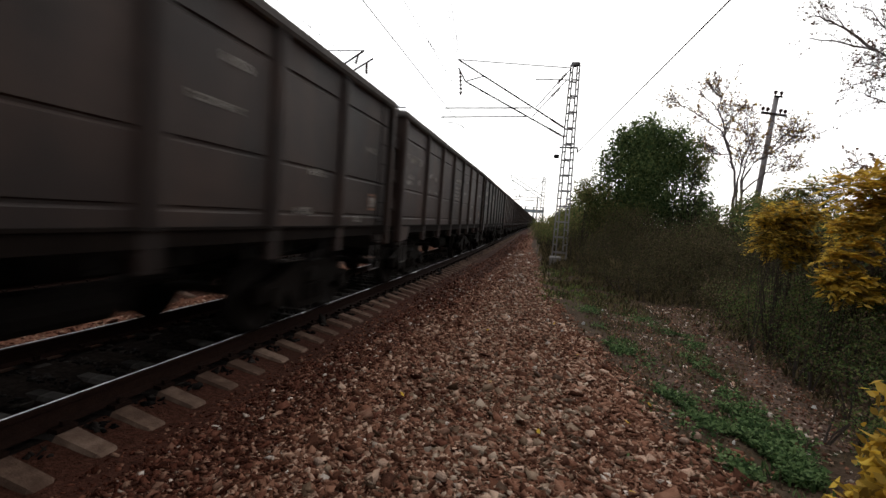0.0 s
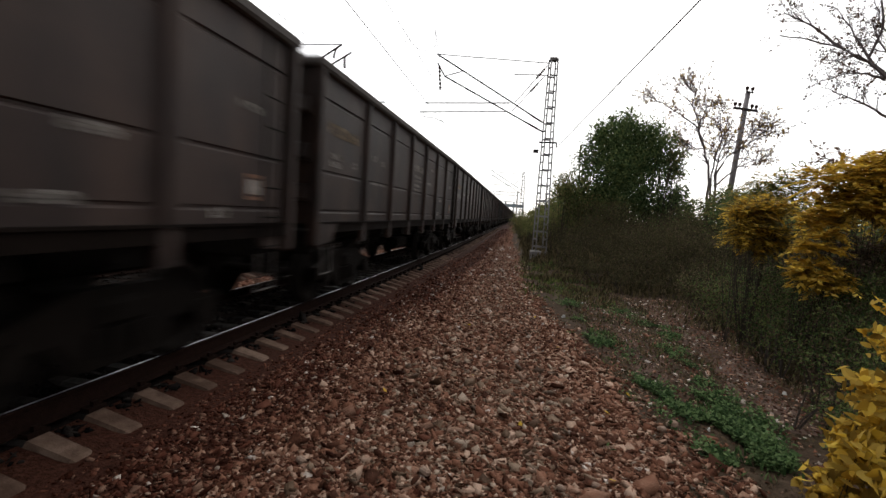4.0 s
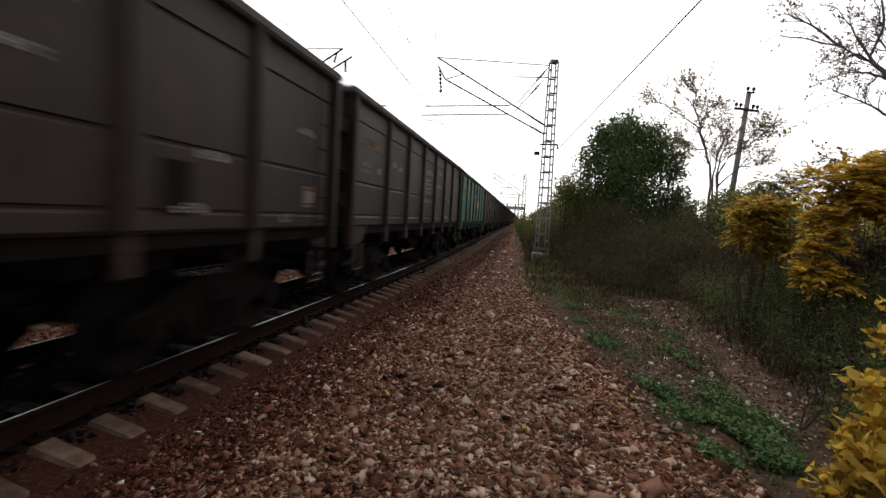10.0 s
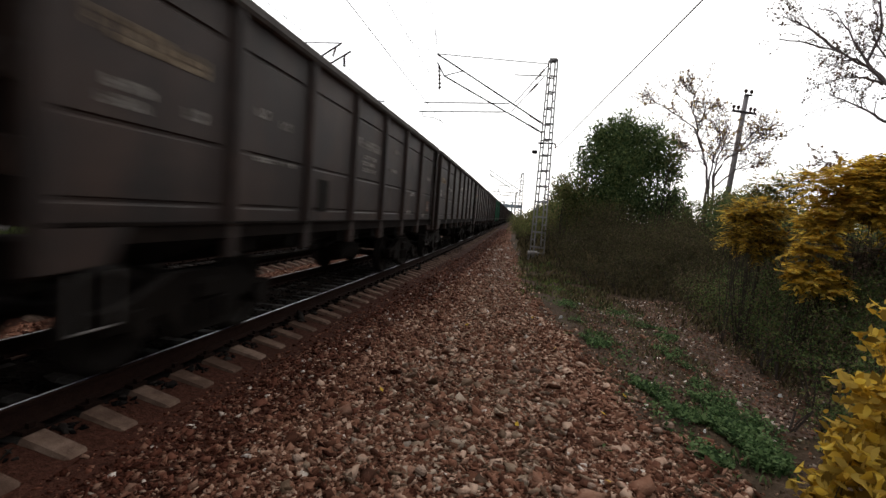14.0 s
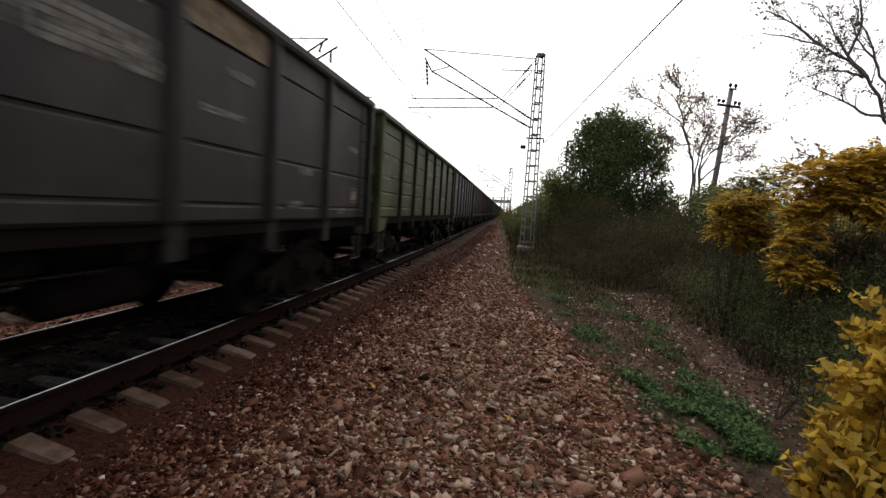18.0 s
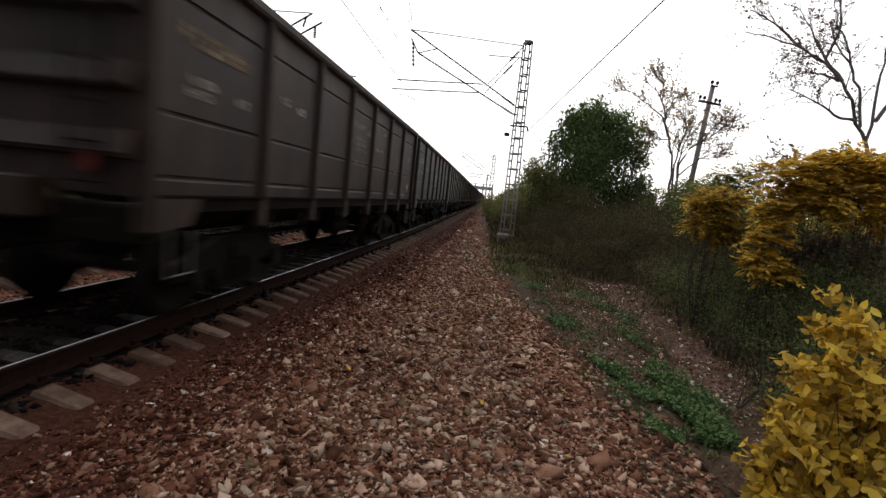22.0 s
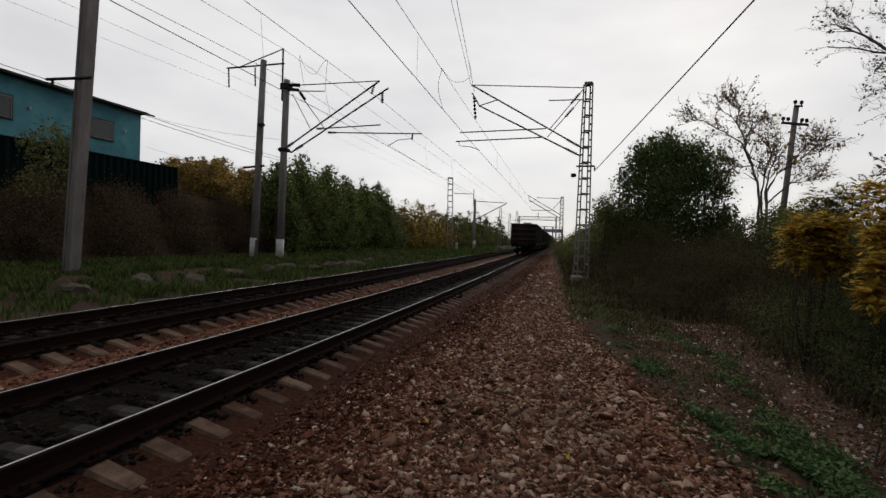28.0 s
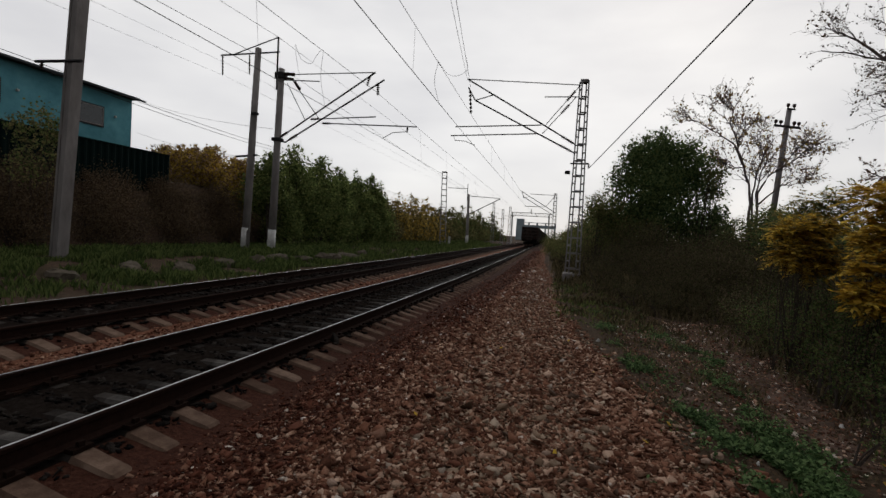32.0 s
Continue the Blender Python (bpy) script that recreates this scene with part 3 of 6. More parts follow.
PAINTS = {
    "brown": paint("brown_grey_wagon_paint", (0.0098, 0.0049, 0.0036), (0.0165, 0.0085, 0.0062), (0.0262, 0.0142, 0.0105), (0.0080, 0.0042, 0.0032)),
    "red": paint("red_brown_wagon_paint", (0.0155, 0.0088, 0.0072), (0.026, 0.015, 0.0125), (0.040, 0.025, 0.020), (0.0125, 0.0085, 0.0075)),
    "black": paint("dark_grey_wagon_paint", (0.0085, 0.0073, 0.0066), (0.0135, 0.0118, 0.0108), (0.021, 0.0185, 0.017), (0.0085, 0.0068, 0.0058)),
    "green": paint("green_wagon_paint", (0.005, 0.047, 0.024), (0.009, 0.078, 0.040), (0.018, 0.112, 0.060), (0.010, 0.034, 0.020)),
    "olive": paint("faded_olive_wagon_paint", (0.024, 0.028, 0.0075), (0.042, 0.047, 0.0135), (0.062, 0.066, 0.021), (0.012, 0.028, 0.017)),
}
# skylight on the wagons' top and end rails is put into this paler grey
MAT_PALE_STEEL = material("pale_grey_steel", [(0.065, 0.058, 0.054), (0.11, 0.10, 0.094), (0.15, 0.138, 0.13)], scale=5, bump=0.3, shuffled=True)
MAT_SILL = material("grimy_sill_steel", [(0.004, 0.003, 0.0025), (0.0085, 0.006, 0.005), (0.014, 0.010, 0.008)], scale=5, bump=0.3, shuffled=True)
MAT_RUSTY_POST = material("rust_bitten_olive_post", [(0.020, 0.016, 0.009), (0.032, 0.025, 0.0145), (0.046, 0.039, 0.022)], scale=4, bump=0.3, stain=(0.016, 0.009, 0.006), stain_amount=0.8, shuffled=True)
# shade beneath the wagons is put into these near-black gear and wheel colours
MAT_UNDER = material("dark_running_gear", [(0.0045, 0.0037, 0.0032), (0.011, 0.009, 0.0076)], scale=8, rough=0.85, metal=0.0, spec=0.06, stain=(0.011, 0.007, 0.005))
MAT_WHEEL = material("worn_wheel_steel", [(0.008, 0.0065, 0.006), (0.018, 0.015, 0.013)], scale=6, rough=0.7, metal=0.3)
MAT_MARK_WHITE = material("faded_white_lettering", [(0.04, 0.034, 0.03), (0.23, 0.21, 0.19), (0.46, 0.43, 0.40)], scale=7, bump=0, shuffled=True)
MAT_MARK_BUFF = material("faded_buff_lettering", [(0.04, 0.029, 0.02), (0.19, 0.145, 0.10), (0.38, 0.30, 0.21)], scale=7, bump=0, shuffled=True)
MAT_MARK_RED = material("faded_red_panel", [(0.05, 0.032, 0.025), (0.17, 0.09, 0.066), (0.27, 0.175, 0.14)], scale=5, bump=0)
MAT_MARK_BORDER = material("red_brown_border_paint", [(0.15, 0.08, 0.055), (0.28, 0.17, 0.12)], scale=12, bump=0)
MAT_MARK_ORANGE = material("orange_panel", [(0.44, 0.20, 0.09), (0.60, 0.36, 0.20)], scale=10, bump=0)
MAT_LAMP = material("red_tail_disc", [(0.05, 0.012, 0.01), (0.085, 0.022, 0.017)], scale=8, bump=0)

WAGON_LENGTH, BODY_HALF = 12.7, 6.02
TOP, SILL, SIDE = 3.62, 1.36, 1.39
POSTS = [-4.05 + 1.62 * k for k in range(6)]
BAYS = list(zip([-BODY_HALF] + POSTS, POSTS + [BODY_HALF]))


def wagon_meshes():
    """Meshes that all the wagons share; paint is set on each object."""
    g = {}
    base = PAINTS["brown"]
    # one bay of the side: flat sheet with pressed grooves that stop short of the posts
    def panel(key, w, grooves):
        prof = [(0.0, SILL)]
        for z in grooves:
            prof += [(0.0, z - 0.035), (-0.022, z - 0.010), (-0.022, z + 0.010), (0.0, z + 0.022)]
        prof += [(0.0, TOP - 0.12)]
        s = Shape()
        n = len(prof)
        cols = [(-w / 2, 0), (-w / 2 + 0.17, 0), (-w / 2 + 0.21, 1), (w / 2 - 0.21, 1), (w / 2 - 0.17, 0), (w / 2, 0)]
        for y, k in cols:
            s.v += [(a * k + 0.012 * math.sin(3.1416 * (q - SILL) / (TOP - SILL)) * (abs(y) < w / 2 - 0.05), y, q) for a, q in prof]
        for c in range(len(cols) - 1):
            s.f += [(c * n + k, (c + 1) * n + k, (c + 1) * n + k + 1, c * n + k + 1) for k in range(n - 1)]
        s.box((-0.06, 0, (TOP + SILL) / 2 - 0.06), (0.03, w, TOP - SILL - 0.12))
        g[key] = s.mesh("side_panel", base)
    for key, w in (("end", BODY_HALF - 4.05), ("mid", 1.62)):
        panel("panel_" + key + "_plain", w, (1.55, 2.12, 3.14))
        panel("panel_" + key + "_ribbed", w, (1.60, 1.93, 2.28, 2.78, 3.22))
    s = Shape()
    s.slab([(-0.03, -0.085), (0.055, -0.06), (0.075, -0.035), (0.075, 0.035), (0.055, 0.06), (-0.03, 0.085)], 2, 0.0, TOP - 0.10 - SILL)
    s.slab([(-0.03, -0.085), (0.055, -0.07), (0.055, 0.07), (-0.03, 0.085)], 2, -0.33, 0.0)
    g["post"] = s.mesh("side_post", base)
    s = Shape()
    s.cham((0, 0, 0), (0.20, 12.14, 0.13), 0.03)
    g["chord"] = s.mesh("top_rail", base)
    s = Shape()
    s.beam((0, -BODY_HALF, 0), (0, BODY_HALF, 0), 0.10, 0.16).beam((0.045, -BODY_HALF, 0.07), (0.045, BODY_HALF, 0.07), 0.06, 0.025)
    g["sill"] = s.mesh("side_sill", base)
    g["end"] = Shape().box((0, 0, (TOP + SILL) / 2), (2.74, 0.05, TOP - SILL)).mesh("end_wall", base)
    z = 0.0
    g["channel"] = Shape().slab([(0.0, z - 0.07), (-0.09, z - 0.06), (-0.11, z - 0.02), (-0.03, z + 0.16), (0.0, z + 0.18)], 0, -1.33, 1.33).mesh("end_channel", base)
    g["box"] = Shape().cham((0, -0.1, 1.28), (1.0, 0.3, 0.36), 0.02).mesh("draft_box", base)
    g["end_cap"] = Shape().cham((0, -0.04, TOP - 0.05), (2.94, 0.18, 0.12), 0.03).mesh("end_rail", base)
    g["step"] = Shape().tube([(0, -0.16, 0.42), (0, -0.16, 0.0), (0, 0.16, 0.0), (0, 0.16, 0.42)], 0.016, 6).mesh("foot_step", MAT_PALE_STEEL)
    s = Shape()
    s.cham((0, 0, (TOP + 1.06) / 2 - 0.06), (0.16, 0.14, TOP - 1.14), 0.03)
    s.slab([(0.0, 1.06), (0.5, 1.1), (0.66, SILL), (0.0, SILL)], 0, 0.0, 0.06)
    g["corner"] = s.mesh("corner_post", base)
    s = Shape()   # floor hatches hanging between the posts
    for yc in (0.0,):
        s.add([(1.27, yc - 0.62, 1.3), (1.27, yc + 0.62, 1.3), (0.2, yc + 0.62, 1.12), (0.2, yc - 0.62, 1.12), (1.33, yc - 0.62, 1.22), (1.33, yc + 0.62, 1.22), (0.2, yc + 0.62, 1.04), (0.2, yc - 0.62, 1.04)],
              [(0, 1, 2, 3), (7, 6, 5, 4), (0, 4, 5, 1), (1, 5, 6, 2), (2, 6, 7, 3), (3, 7, 4, 0)])
        for d in (-0.45, 0.45):
            s.box((1.35, yc + d, 1.18), (0.07, 0.09, 0.24))
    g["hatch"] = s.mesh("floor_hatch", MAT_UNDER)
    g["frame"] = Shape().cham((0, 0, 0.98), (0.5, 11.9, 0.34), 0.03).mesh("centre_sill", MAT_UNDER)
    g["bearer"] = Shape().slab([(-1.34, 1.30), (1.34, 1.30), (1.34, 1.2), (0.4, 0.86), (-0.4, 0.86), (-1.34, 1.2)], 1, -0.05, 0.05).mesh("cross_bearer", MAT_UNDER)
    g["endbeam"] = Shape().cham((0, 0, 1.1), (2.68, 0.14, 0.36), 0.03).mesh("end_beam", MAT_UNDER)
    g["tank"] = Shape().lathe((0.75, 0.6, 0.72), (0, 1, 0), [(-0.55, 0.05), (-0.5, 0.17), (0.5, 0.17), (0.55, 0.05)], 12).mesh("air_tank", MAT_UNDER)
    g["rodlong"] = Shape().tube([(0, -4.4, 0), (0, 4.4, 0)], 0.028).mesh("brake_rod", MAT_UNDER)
    s = Shape()
    s.cham((0, 0.0, 0.0), (0.26, 0.62, 0.26), 0.04).slab([(-0.2, -0.17), (0.2, -0.14), (0.2, 0.16), (-0.2, 0.17)], 1, 0.18, 0.42)
    s.box((0, 0.44, 0.02), (0.14, 0.12, 0.22))
    g["coupler"] = s.mesh("coupler", MAT_UNDER)
    s = Shape()   # bogie frame: two cast side frames and a bolster with springs
    outline = [(-1.22, 0.42), (-1.22, 0.62), (-0.95, 0.66), (-0.42, 0.86), (0.42, 0.86), (0.95, 0.66), (1.22, 0.62), (1.22, 0.42), (0.98, 0.42), (0.62, 0.50), (0.40, 0.22), (-0.40, 0.22), (-0.62, 0.50), (-0.98, 0.42)]
    for x in (-1.02, 1.02):
        s.slab([(p[0], p[1]) for p in outline], 0, x - 0.07, x + 0.07)
        for y in (-0.2, 0.0, 0.2):
            s.lathe((x * 1.06, y, 0.32), (0, 0, 1), [(0, 0.075), (0.22, 0.075)], 8)
        for y in (-0.925, 0.925):
            s.lathe((x, y, 0.475), (1, 0, 0), [(-0.14, 0.13), (0.14, 0.13)], 10)
    s.cham((0, 0, 0.66), (2.3, 0.42, 0.24), 0.05)
    s.lathe((0, 0, 0.75), (0, 0, 1), [(0, 0.2), (0.12, 0.2)], 12)
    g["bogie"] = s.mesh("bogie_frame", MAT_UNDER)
    s = Shape()
    s.tube([(-1.1, 0, 0), (1.1, 0, 0)], 0.075, 10)
    for k in (-1, 1):
        s.lathe((k * 0.80, 0, 0), (k, 0, 0), [(-0.085, 0.49), (-0.055, 0.50), (-0.05, 0.475), (0.06, 0.465), (0.062, 0.41), (0.02, 0.38), (0.02, 0.15), (0.075, 0.13)], 28)
    g["wheelset"] = s.mesh("wheelset", MAT_WHEEL, True)
    s = Shape()   # ladder of rungs
    for x in (-0.17, 0.17):
        s.tube([(x, 0, 0.75), (x, 0, TOP - 0.15)], 0.014, 5)
    for k in range(8):
        s.tube([(-0.17, 0, 0.8 + 0.33 * k), (0.17, 0, 0.8 + 0.33 * k)], 0.011, 5)
    g["ladder"] = s.mesh("ladder", MAT_UNDER)
    # markings as bars standing 3 mm proud of the sheet
    def bars(rows):
        b = Shape()
        for y, z, wd, ht in rows:
            k = 0.0
            rnd = random.Random(int(y * 100 + z * 37))
            while k < wd - 0.04:
                d = min(rnd.uniform(0.07, 0.16), wd - k)
                # one worn character: an upright, and strokes across
                yc, wch = y + k + d / 2, d * 0.72
                if rnd.random() < 0.88:
                    b.box((0, yc - wch * rnd.choice((-0.36, 0.36)), z), (0.006, wch * 0.42, ht * rnd.uniform(0.75, 1)))
                    for zz in rnd.sample((-0.38, 0.0, 0.38), 2):
                        b.box((0.0012, yc, z + zz * ht), (0.006, wch * rnd.uniform(0.7, 1), ht * 0.3))
                k += d
        return b
    def row(key, w, hgt, mat):
        g[key] = bars([(-w / 2, 0, w, hgt)]).mesh("lettering", mat)
    row("title", 1.2, 0.17, MAT_MARK_BUFF)
    row("title_white", 1.15, 0.16, MAT_MARK_WHITE)
    row("long", 0.66, 0.065, MAT_MARK_WHITE)
    row("line", 0.5, 0.085, MAT_MARK_WHITE)
    row("word", 0.24, 0.10, MAT_MARK_WHITE)
    row("stripe", 0.85, 0.05, MAT_MARK_WHITE)
    s = Shape()
    s.box((0, 0, 0), (0.006, 1.3, 0.36))
    g["plate"] = s.mesh("panel_mark", MAT_MARK_RED)
    s = Shape()
    s.box((0, 0, 0), (0.008, 0.34, 0.46))
    g["patch"] = s.mesh("patch_plate", MAT_UNDER)
    s = Shape()   # a framed square mark
    for y, z, a, b in ((0, 0.12, 0.26, 0.035), (0, -0.12, 0.26, 0.035), (-0.115, 0, 0.03, 0.24), (0.115, 0, 0.03, 0.24)):
        s.box((0, y, z), (0.006, a, b))
    g["square"] = s.mesh("square_mark", MAT_MARK_BORDER)
    g["square_inner"] = Shape().box((0, 0, 0.0), (0.005, 0.2, 0.155)).mesh("square_field", MAT_MARK_WHITE)
    s = Shape()
    s.lathe((0, 0, 0), (0, -1, 0), [(0, 0.09), (0.03, 0.09)], 16)
    g["disc"] = s.mesh("tail_disc", MAT_LAMP)
    return g


G = wagon_meshes()


def painted(name, mesh, paint_mat, parent, at):
    ob = part(name, mesh, None, parent, at=at)
    ob.material_slots[0].link = "OBJECT"
    ob.material_slots[0].material = paint_mat
    return ob


def wagon(colour, label, rng, detailed, last=False):
    """An open-top freight wagon, its origin on the rail head under its middle."""
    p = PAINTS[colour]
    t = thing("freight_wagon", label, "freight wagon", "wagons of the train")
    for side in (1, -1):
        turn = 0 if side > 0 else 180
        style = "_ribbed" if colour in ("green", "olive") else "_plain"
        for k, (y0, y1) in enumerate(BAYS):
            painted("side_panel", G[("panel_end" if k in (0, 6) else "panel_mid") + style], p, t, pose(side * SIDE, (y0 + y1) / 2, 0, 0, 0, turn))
        if side > 0 or last:
            for y in POSTS:
                painted("side_post", G["post"], MAT_RUSTY_POST if colour == "olive" else p, t, pose(side * SIDE, y, SILL, 0, 0, turn))
        painted("top_rail", G["chord"], MAT_PALE_STEEL if colour not in ("green", "olive") else p, t, pose(side * (SIDE + 0.0), 0, TOP - 0.065))
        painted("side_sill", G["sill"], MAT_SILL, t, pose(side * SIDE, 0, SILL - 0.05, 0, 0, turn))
        for k in (-1, 1):
            c = painted("corner_post", G["corner"], p, t, pose(side * (SIDE + 0.01), k * (BODY_HALF - 0.03), 0, 0, 0, 0 if k < 0 else 180))
    for k in (-1, 1):
        face = 0 if k < 0 else 180
        e = painted("end_wall", G["end"], p, t, pose(0, k * BODY_HALF, 0, 0, 0, face))
        painted("end_rail", G["end_cap"], MAT_PALE_STEEL if colour not in ("green", "olive") else p, e, None)
        if detailed:
            for z in (1.74, 2.30, 2.93):
                painted("end_channel", G["channel"], p, e, pose(0, -0.025, z))
            painted("draft_box", G["box"], p, e, None)
            part("foot_step", G["step"], None, t, "pale bent foot step", pose(SIDE + 0.02, k * 5.55, 0.62))
        part("coupler", G["coupler"], None, t, at=pose(0, k * 6.2, 0.9, 0, 0, 0 if k > 0 else 180))
    part("centre_sill", G["frame"], None, t)
    for k in (-1, 1):
        part("end_beam", G["endbeam"], None, t, at=pose(0, k * 5.9, 0))
    if detailed:
        for y in POSTS:
            part("cross_bearer", G["bearer"], None, t, at=pose(0, y, 0))
            if y < 4:
                part("floor_hatch", G["hatch"], None, t, at=pose(0, y + 0.81, 0))
        part("air_tank", G["tank"], None, t)
        part("brake_rod", G["rodlong"], None, t, at=pose(0.35, 0, 0.72))
        part("brake_rod", G["rodlong"], None, t, at=pose(-0.5, 0, 0.85))
        part("ladder", G["ladder"], None, t, at=pose(0.95, -BODY_HALF - 0.14, 0))
        part("ladder", G["ladder"], None, t, at=pose(SIDE + 0.09, BODY_HALF - 0.5, 0, 0, 0, 90) if not last else pose(-0.95, -BODY_HALF - 0.14, 0))
    for k in (-1, 1):
        b = part("bogie", G["bogie"], None, t, at=pose(0, k * 3.95, 0))
        for a in (-0.925, 0.925):
            part("wheelset", G["wheelset"], None, b, at=pose(0, a, 0.472))
    if detailed:
        x = SIDE + 0.012
        bay = [(y0 + y1) / 2 for y0, y1 in BAYS]
        def mark(key, k, dy, z):
            tagged(part("lettering", G[key], None, t, at=pose(x, bay[k] + dy, z)), "row of faded lettering", kind="stuff")
        lift = rng.uniform(-0.06, 0.06) + 0.06
        mark("title" if colour in ("green", "brown") else "title_white", 0, 0.0, 2.74 + lift)
        mark("line", 0, -0.3, 2.36 + lift)
        mark("line", 0, -0.35, 2.24 + lift)
        mark("word", 0, 0.45, 2.3 + lift)
        k = rng.choice((2, 3))
        for r in range(rng.choice((3, 4))):
            mark("long", k, rng.uniform(-0.05, 0.05), 2.5 - 0.115 * r + lift)
        mark("stripe", rng.choice((1, 3)), 0.0, 2.05 + rng.uniform(-0.05, 0.2))
        mark("word", 1, -0.3, 2.55 + lift)
        mark("word", 1, 0.2, 2.5 + lift)
        mark("line", 4, 0.1, 2.85 + lift)
        mark("title_white", k, 0.0, 2.72 + lift)
        mark("long", 4, -0.1, 2.42 + lift)
        mark("line", 6, 0.1, 2.55 + lift)
        mark("line", 5, 0.1, 2.0 + lift)
        mark("word", 6, -0.3, 1.5)
        mark("line", 5, -0.2, 1.58)
        part("square_field", G["square_inner"], None, part("square_mark", G["square"], None, t, "small square mark with a red border", pose(x, bay[6] + 0.25, 1.78)))
        if rng.random() < 0.4 or colour == "green":
            part("patch_plate", G["patch"], None, t, "dark welded patch", pose(x, bay[rng.choice((1, 2, 5))] - 0.3, 1.75))
    return t


# number in the train counted from the wagon beside the camera at the start; the last one is 14
FIRST, LAST = -24, 14
SPECIAL = {5: "green", 11: "olive", 4: "red", 10: "black", 12: "black", 13: "black", 3: "red", 7: "brown", 6: "brown", 1: "brown", 0: "brown", 2: "brown", 8: "brown", 9: "brown", 14: "brown", -1: "red"}
LABELS = {"brown": "brown-grey open-top freight wagon with faded lettering", "red": "dull red-brown open-top freight wagon with ribbed sides",
          "black": "dark grey open-top freight wagon with white lettering", "green": "bright green open-top freight wagon with buff lettering",
          "olive": "faded olive green open-top freight wagon"}
TRAIN = {}
wr = random.Random(3)
for i in range(FIRST, LAST + 1):
    c = SPECIAL.get(i) or wr.choice(("brown", "brown", "red", "black"))
    TRAIN[i] = wagon(c, LABELS[c] + (", last one" if i == LAST else ""), wr, i >= -3, i == LAST)
part("panel_mark", G["plate"], None, TRAIN[13], "faded red panel", pose(SIDE + 0.012, 0.0, 3.3))
buff = part("panel_mark", G["plate"], None, TRAIN[12], "pale buff worn panel", pose(SIDE + 0.012, 1.62, 3.33))
buff.material_slots[0].link = "OBJECT"
buff.material_slots[0].material = MAT_MARK_BUFF
for dy, z in ((-0.25, 3.3), (-0.2, 3.16), (0.0, 2.78), (0.05, 2.62)):
    tagged(part("lettering", G["title_white"], None, TRAIN[12], at=pose(SIDE + 0.014, dy, z)), "row of faded lettering", kind="stuff")
orange = part("panel_mark", G["plate"], None, TRAIN[5], "orange square panel", pose(SIDE + 0.012, 1.62, 2.35))
orange.material_slots[0].link = "OBJECT"
orange.material_slots[0].material = MAT_MARK_ORANGE
MAT_MARK_BLUE = material("faded_blue_panel", [(0.012, 0.055, 0.075), (0.02, 0.075, 0.105)], scale=6, bump=0)
part("panel_mark", Shape().box((0, 0, 0), (0.006, 1.15, 0.3)), MAT_MARK_BLUE, TRAIN[5], "faded blue panel", pose(SIDE + 0.012, -0.1, 2.98))
notice = part("notice_plate", Shape().box((0, 0, 0), (0.006, 0.5, 0.36)), MAT_MARK_BUFF, TRAIN[5], "buff plate with dark lines", pose(SIDE + 0.012, -2.08, 2.54))
for k in range(4):
    tagged(part("stripe", Shape().box((0.004, 0, 0.12 - 0.08 * k), (0.004, 0.44, 0.03)), MAT_MARK_RED, notice), kind="stuff")
for key, dy, z in (("title", -0.1, 2.58), ("line", 0.0, 2.44), ("title_white", 3.0, 2.45), ("long", 3.0, 2.3), ("title_white", -1.3, 2.95)):
    tagged(part("lettering", G[key], None, TRAIN[5], at=pose(SIDE + 0.014, dy, z)), "row of faded lettering", kind="stuff")
part("tail_disc", G["disc"], None, TRAIN[14], "small red tail disc", pose(0.98, -BODY_HALF - 0.1, 1.62))

# how far the train has gone
TRAVEL = [(0, 0), (3, 26.5), (6, 52.9), (10, 87.3), (13, 112.3), (17, 145.0), (20, 169.3), (22, 185.3), (23, 193.55), (25.5, 214.2), (28, 235.8), (30, 252.5), (32, 269.0)]


def travelled(t):
    ts, ds = [a for a, _ in TRAVEL], [b for _, b in TRAVEL]
    return float(np.interp(t, ts, ds))


def motions():
    for i, w in TRAIN.items():
        rows = []
        for t in range(0, 33):
            y = 8.15 - BODY_HALF - WAGON_LENGTH * i + travelled(t)
            rows.append((t, pose(TRACK_NEAR + (bend(y - 4) + bend(y + 4)) / 2, y, 0, 0, 0, (heading(y - 4) + heading(y + 4)) / 2)))
        walk(w, rows)
    # the wheels of the wagons that pass close by roll on the rails
    spins = [(k / 15, -math.degrees(travelled(k / 15) / 0.472)) for k in range(481)]
    for i in range(-1, LAST + 1):
        for bogie in TRAIN[i].children:
            for wheelset in bogie.children:
                if wheelset.name.startswith("wheelset"):
                    y, z = wheelset.matrix_basis.translation.y, wheelset.matrix_basis.translation.z
                    walk(wheelset, [(t, pose(0, y, z, a)) for t, a in spins])

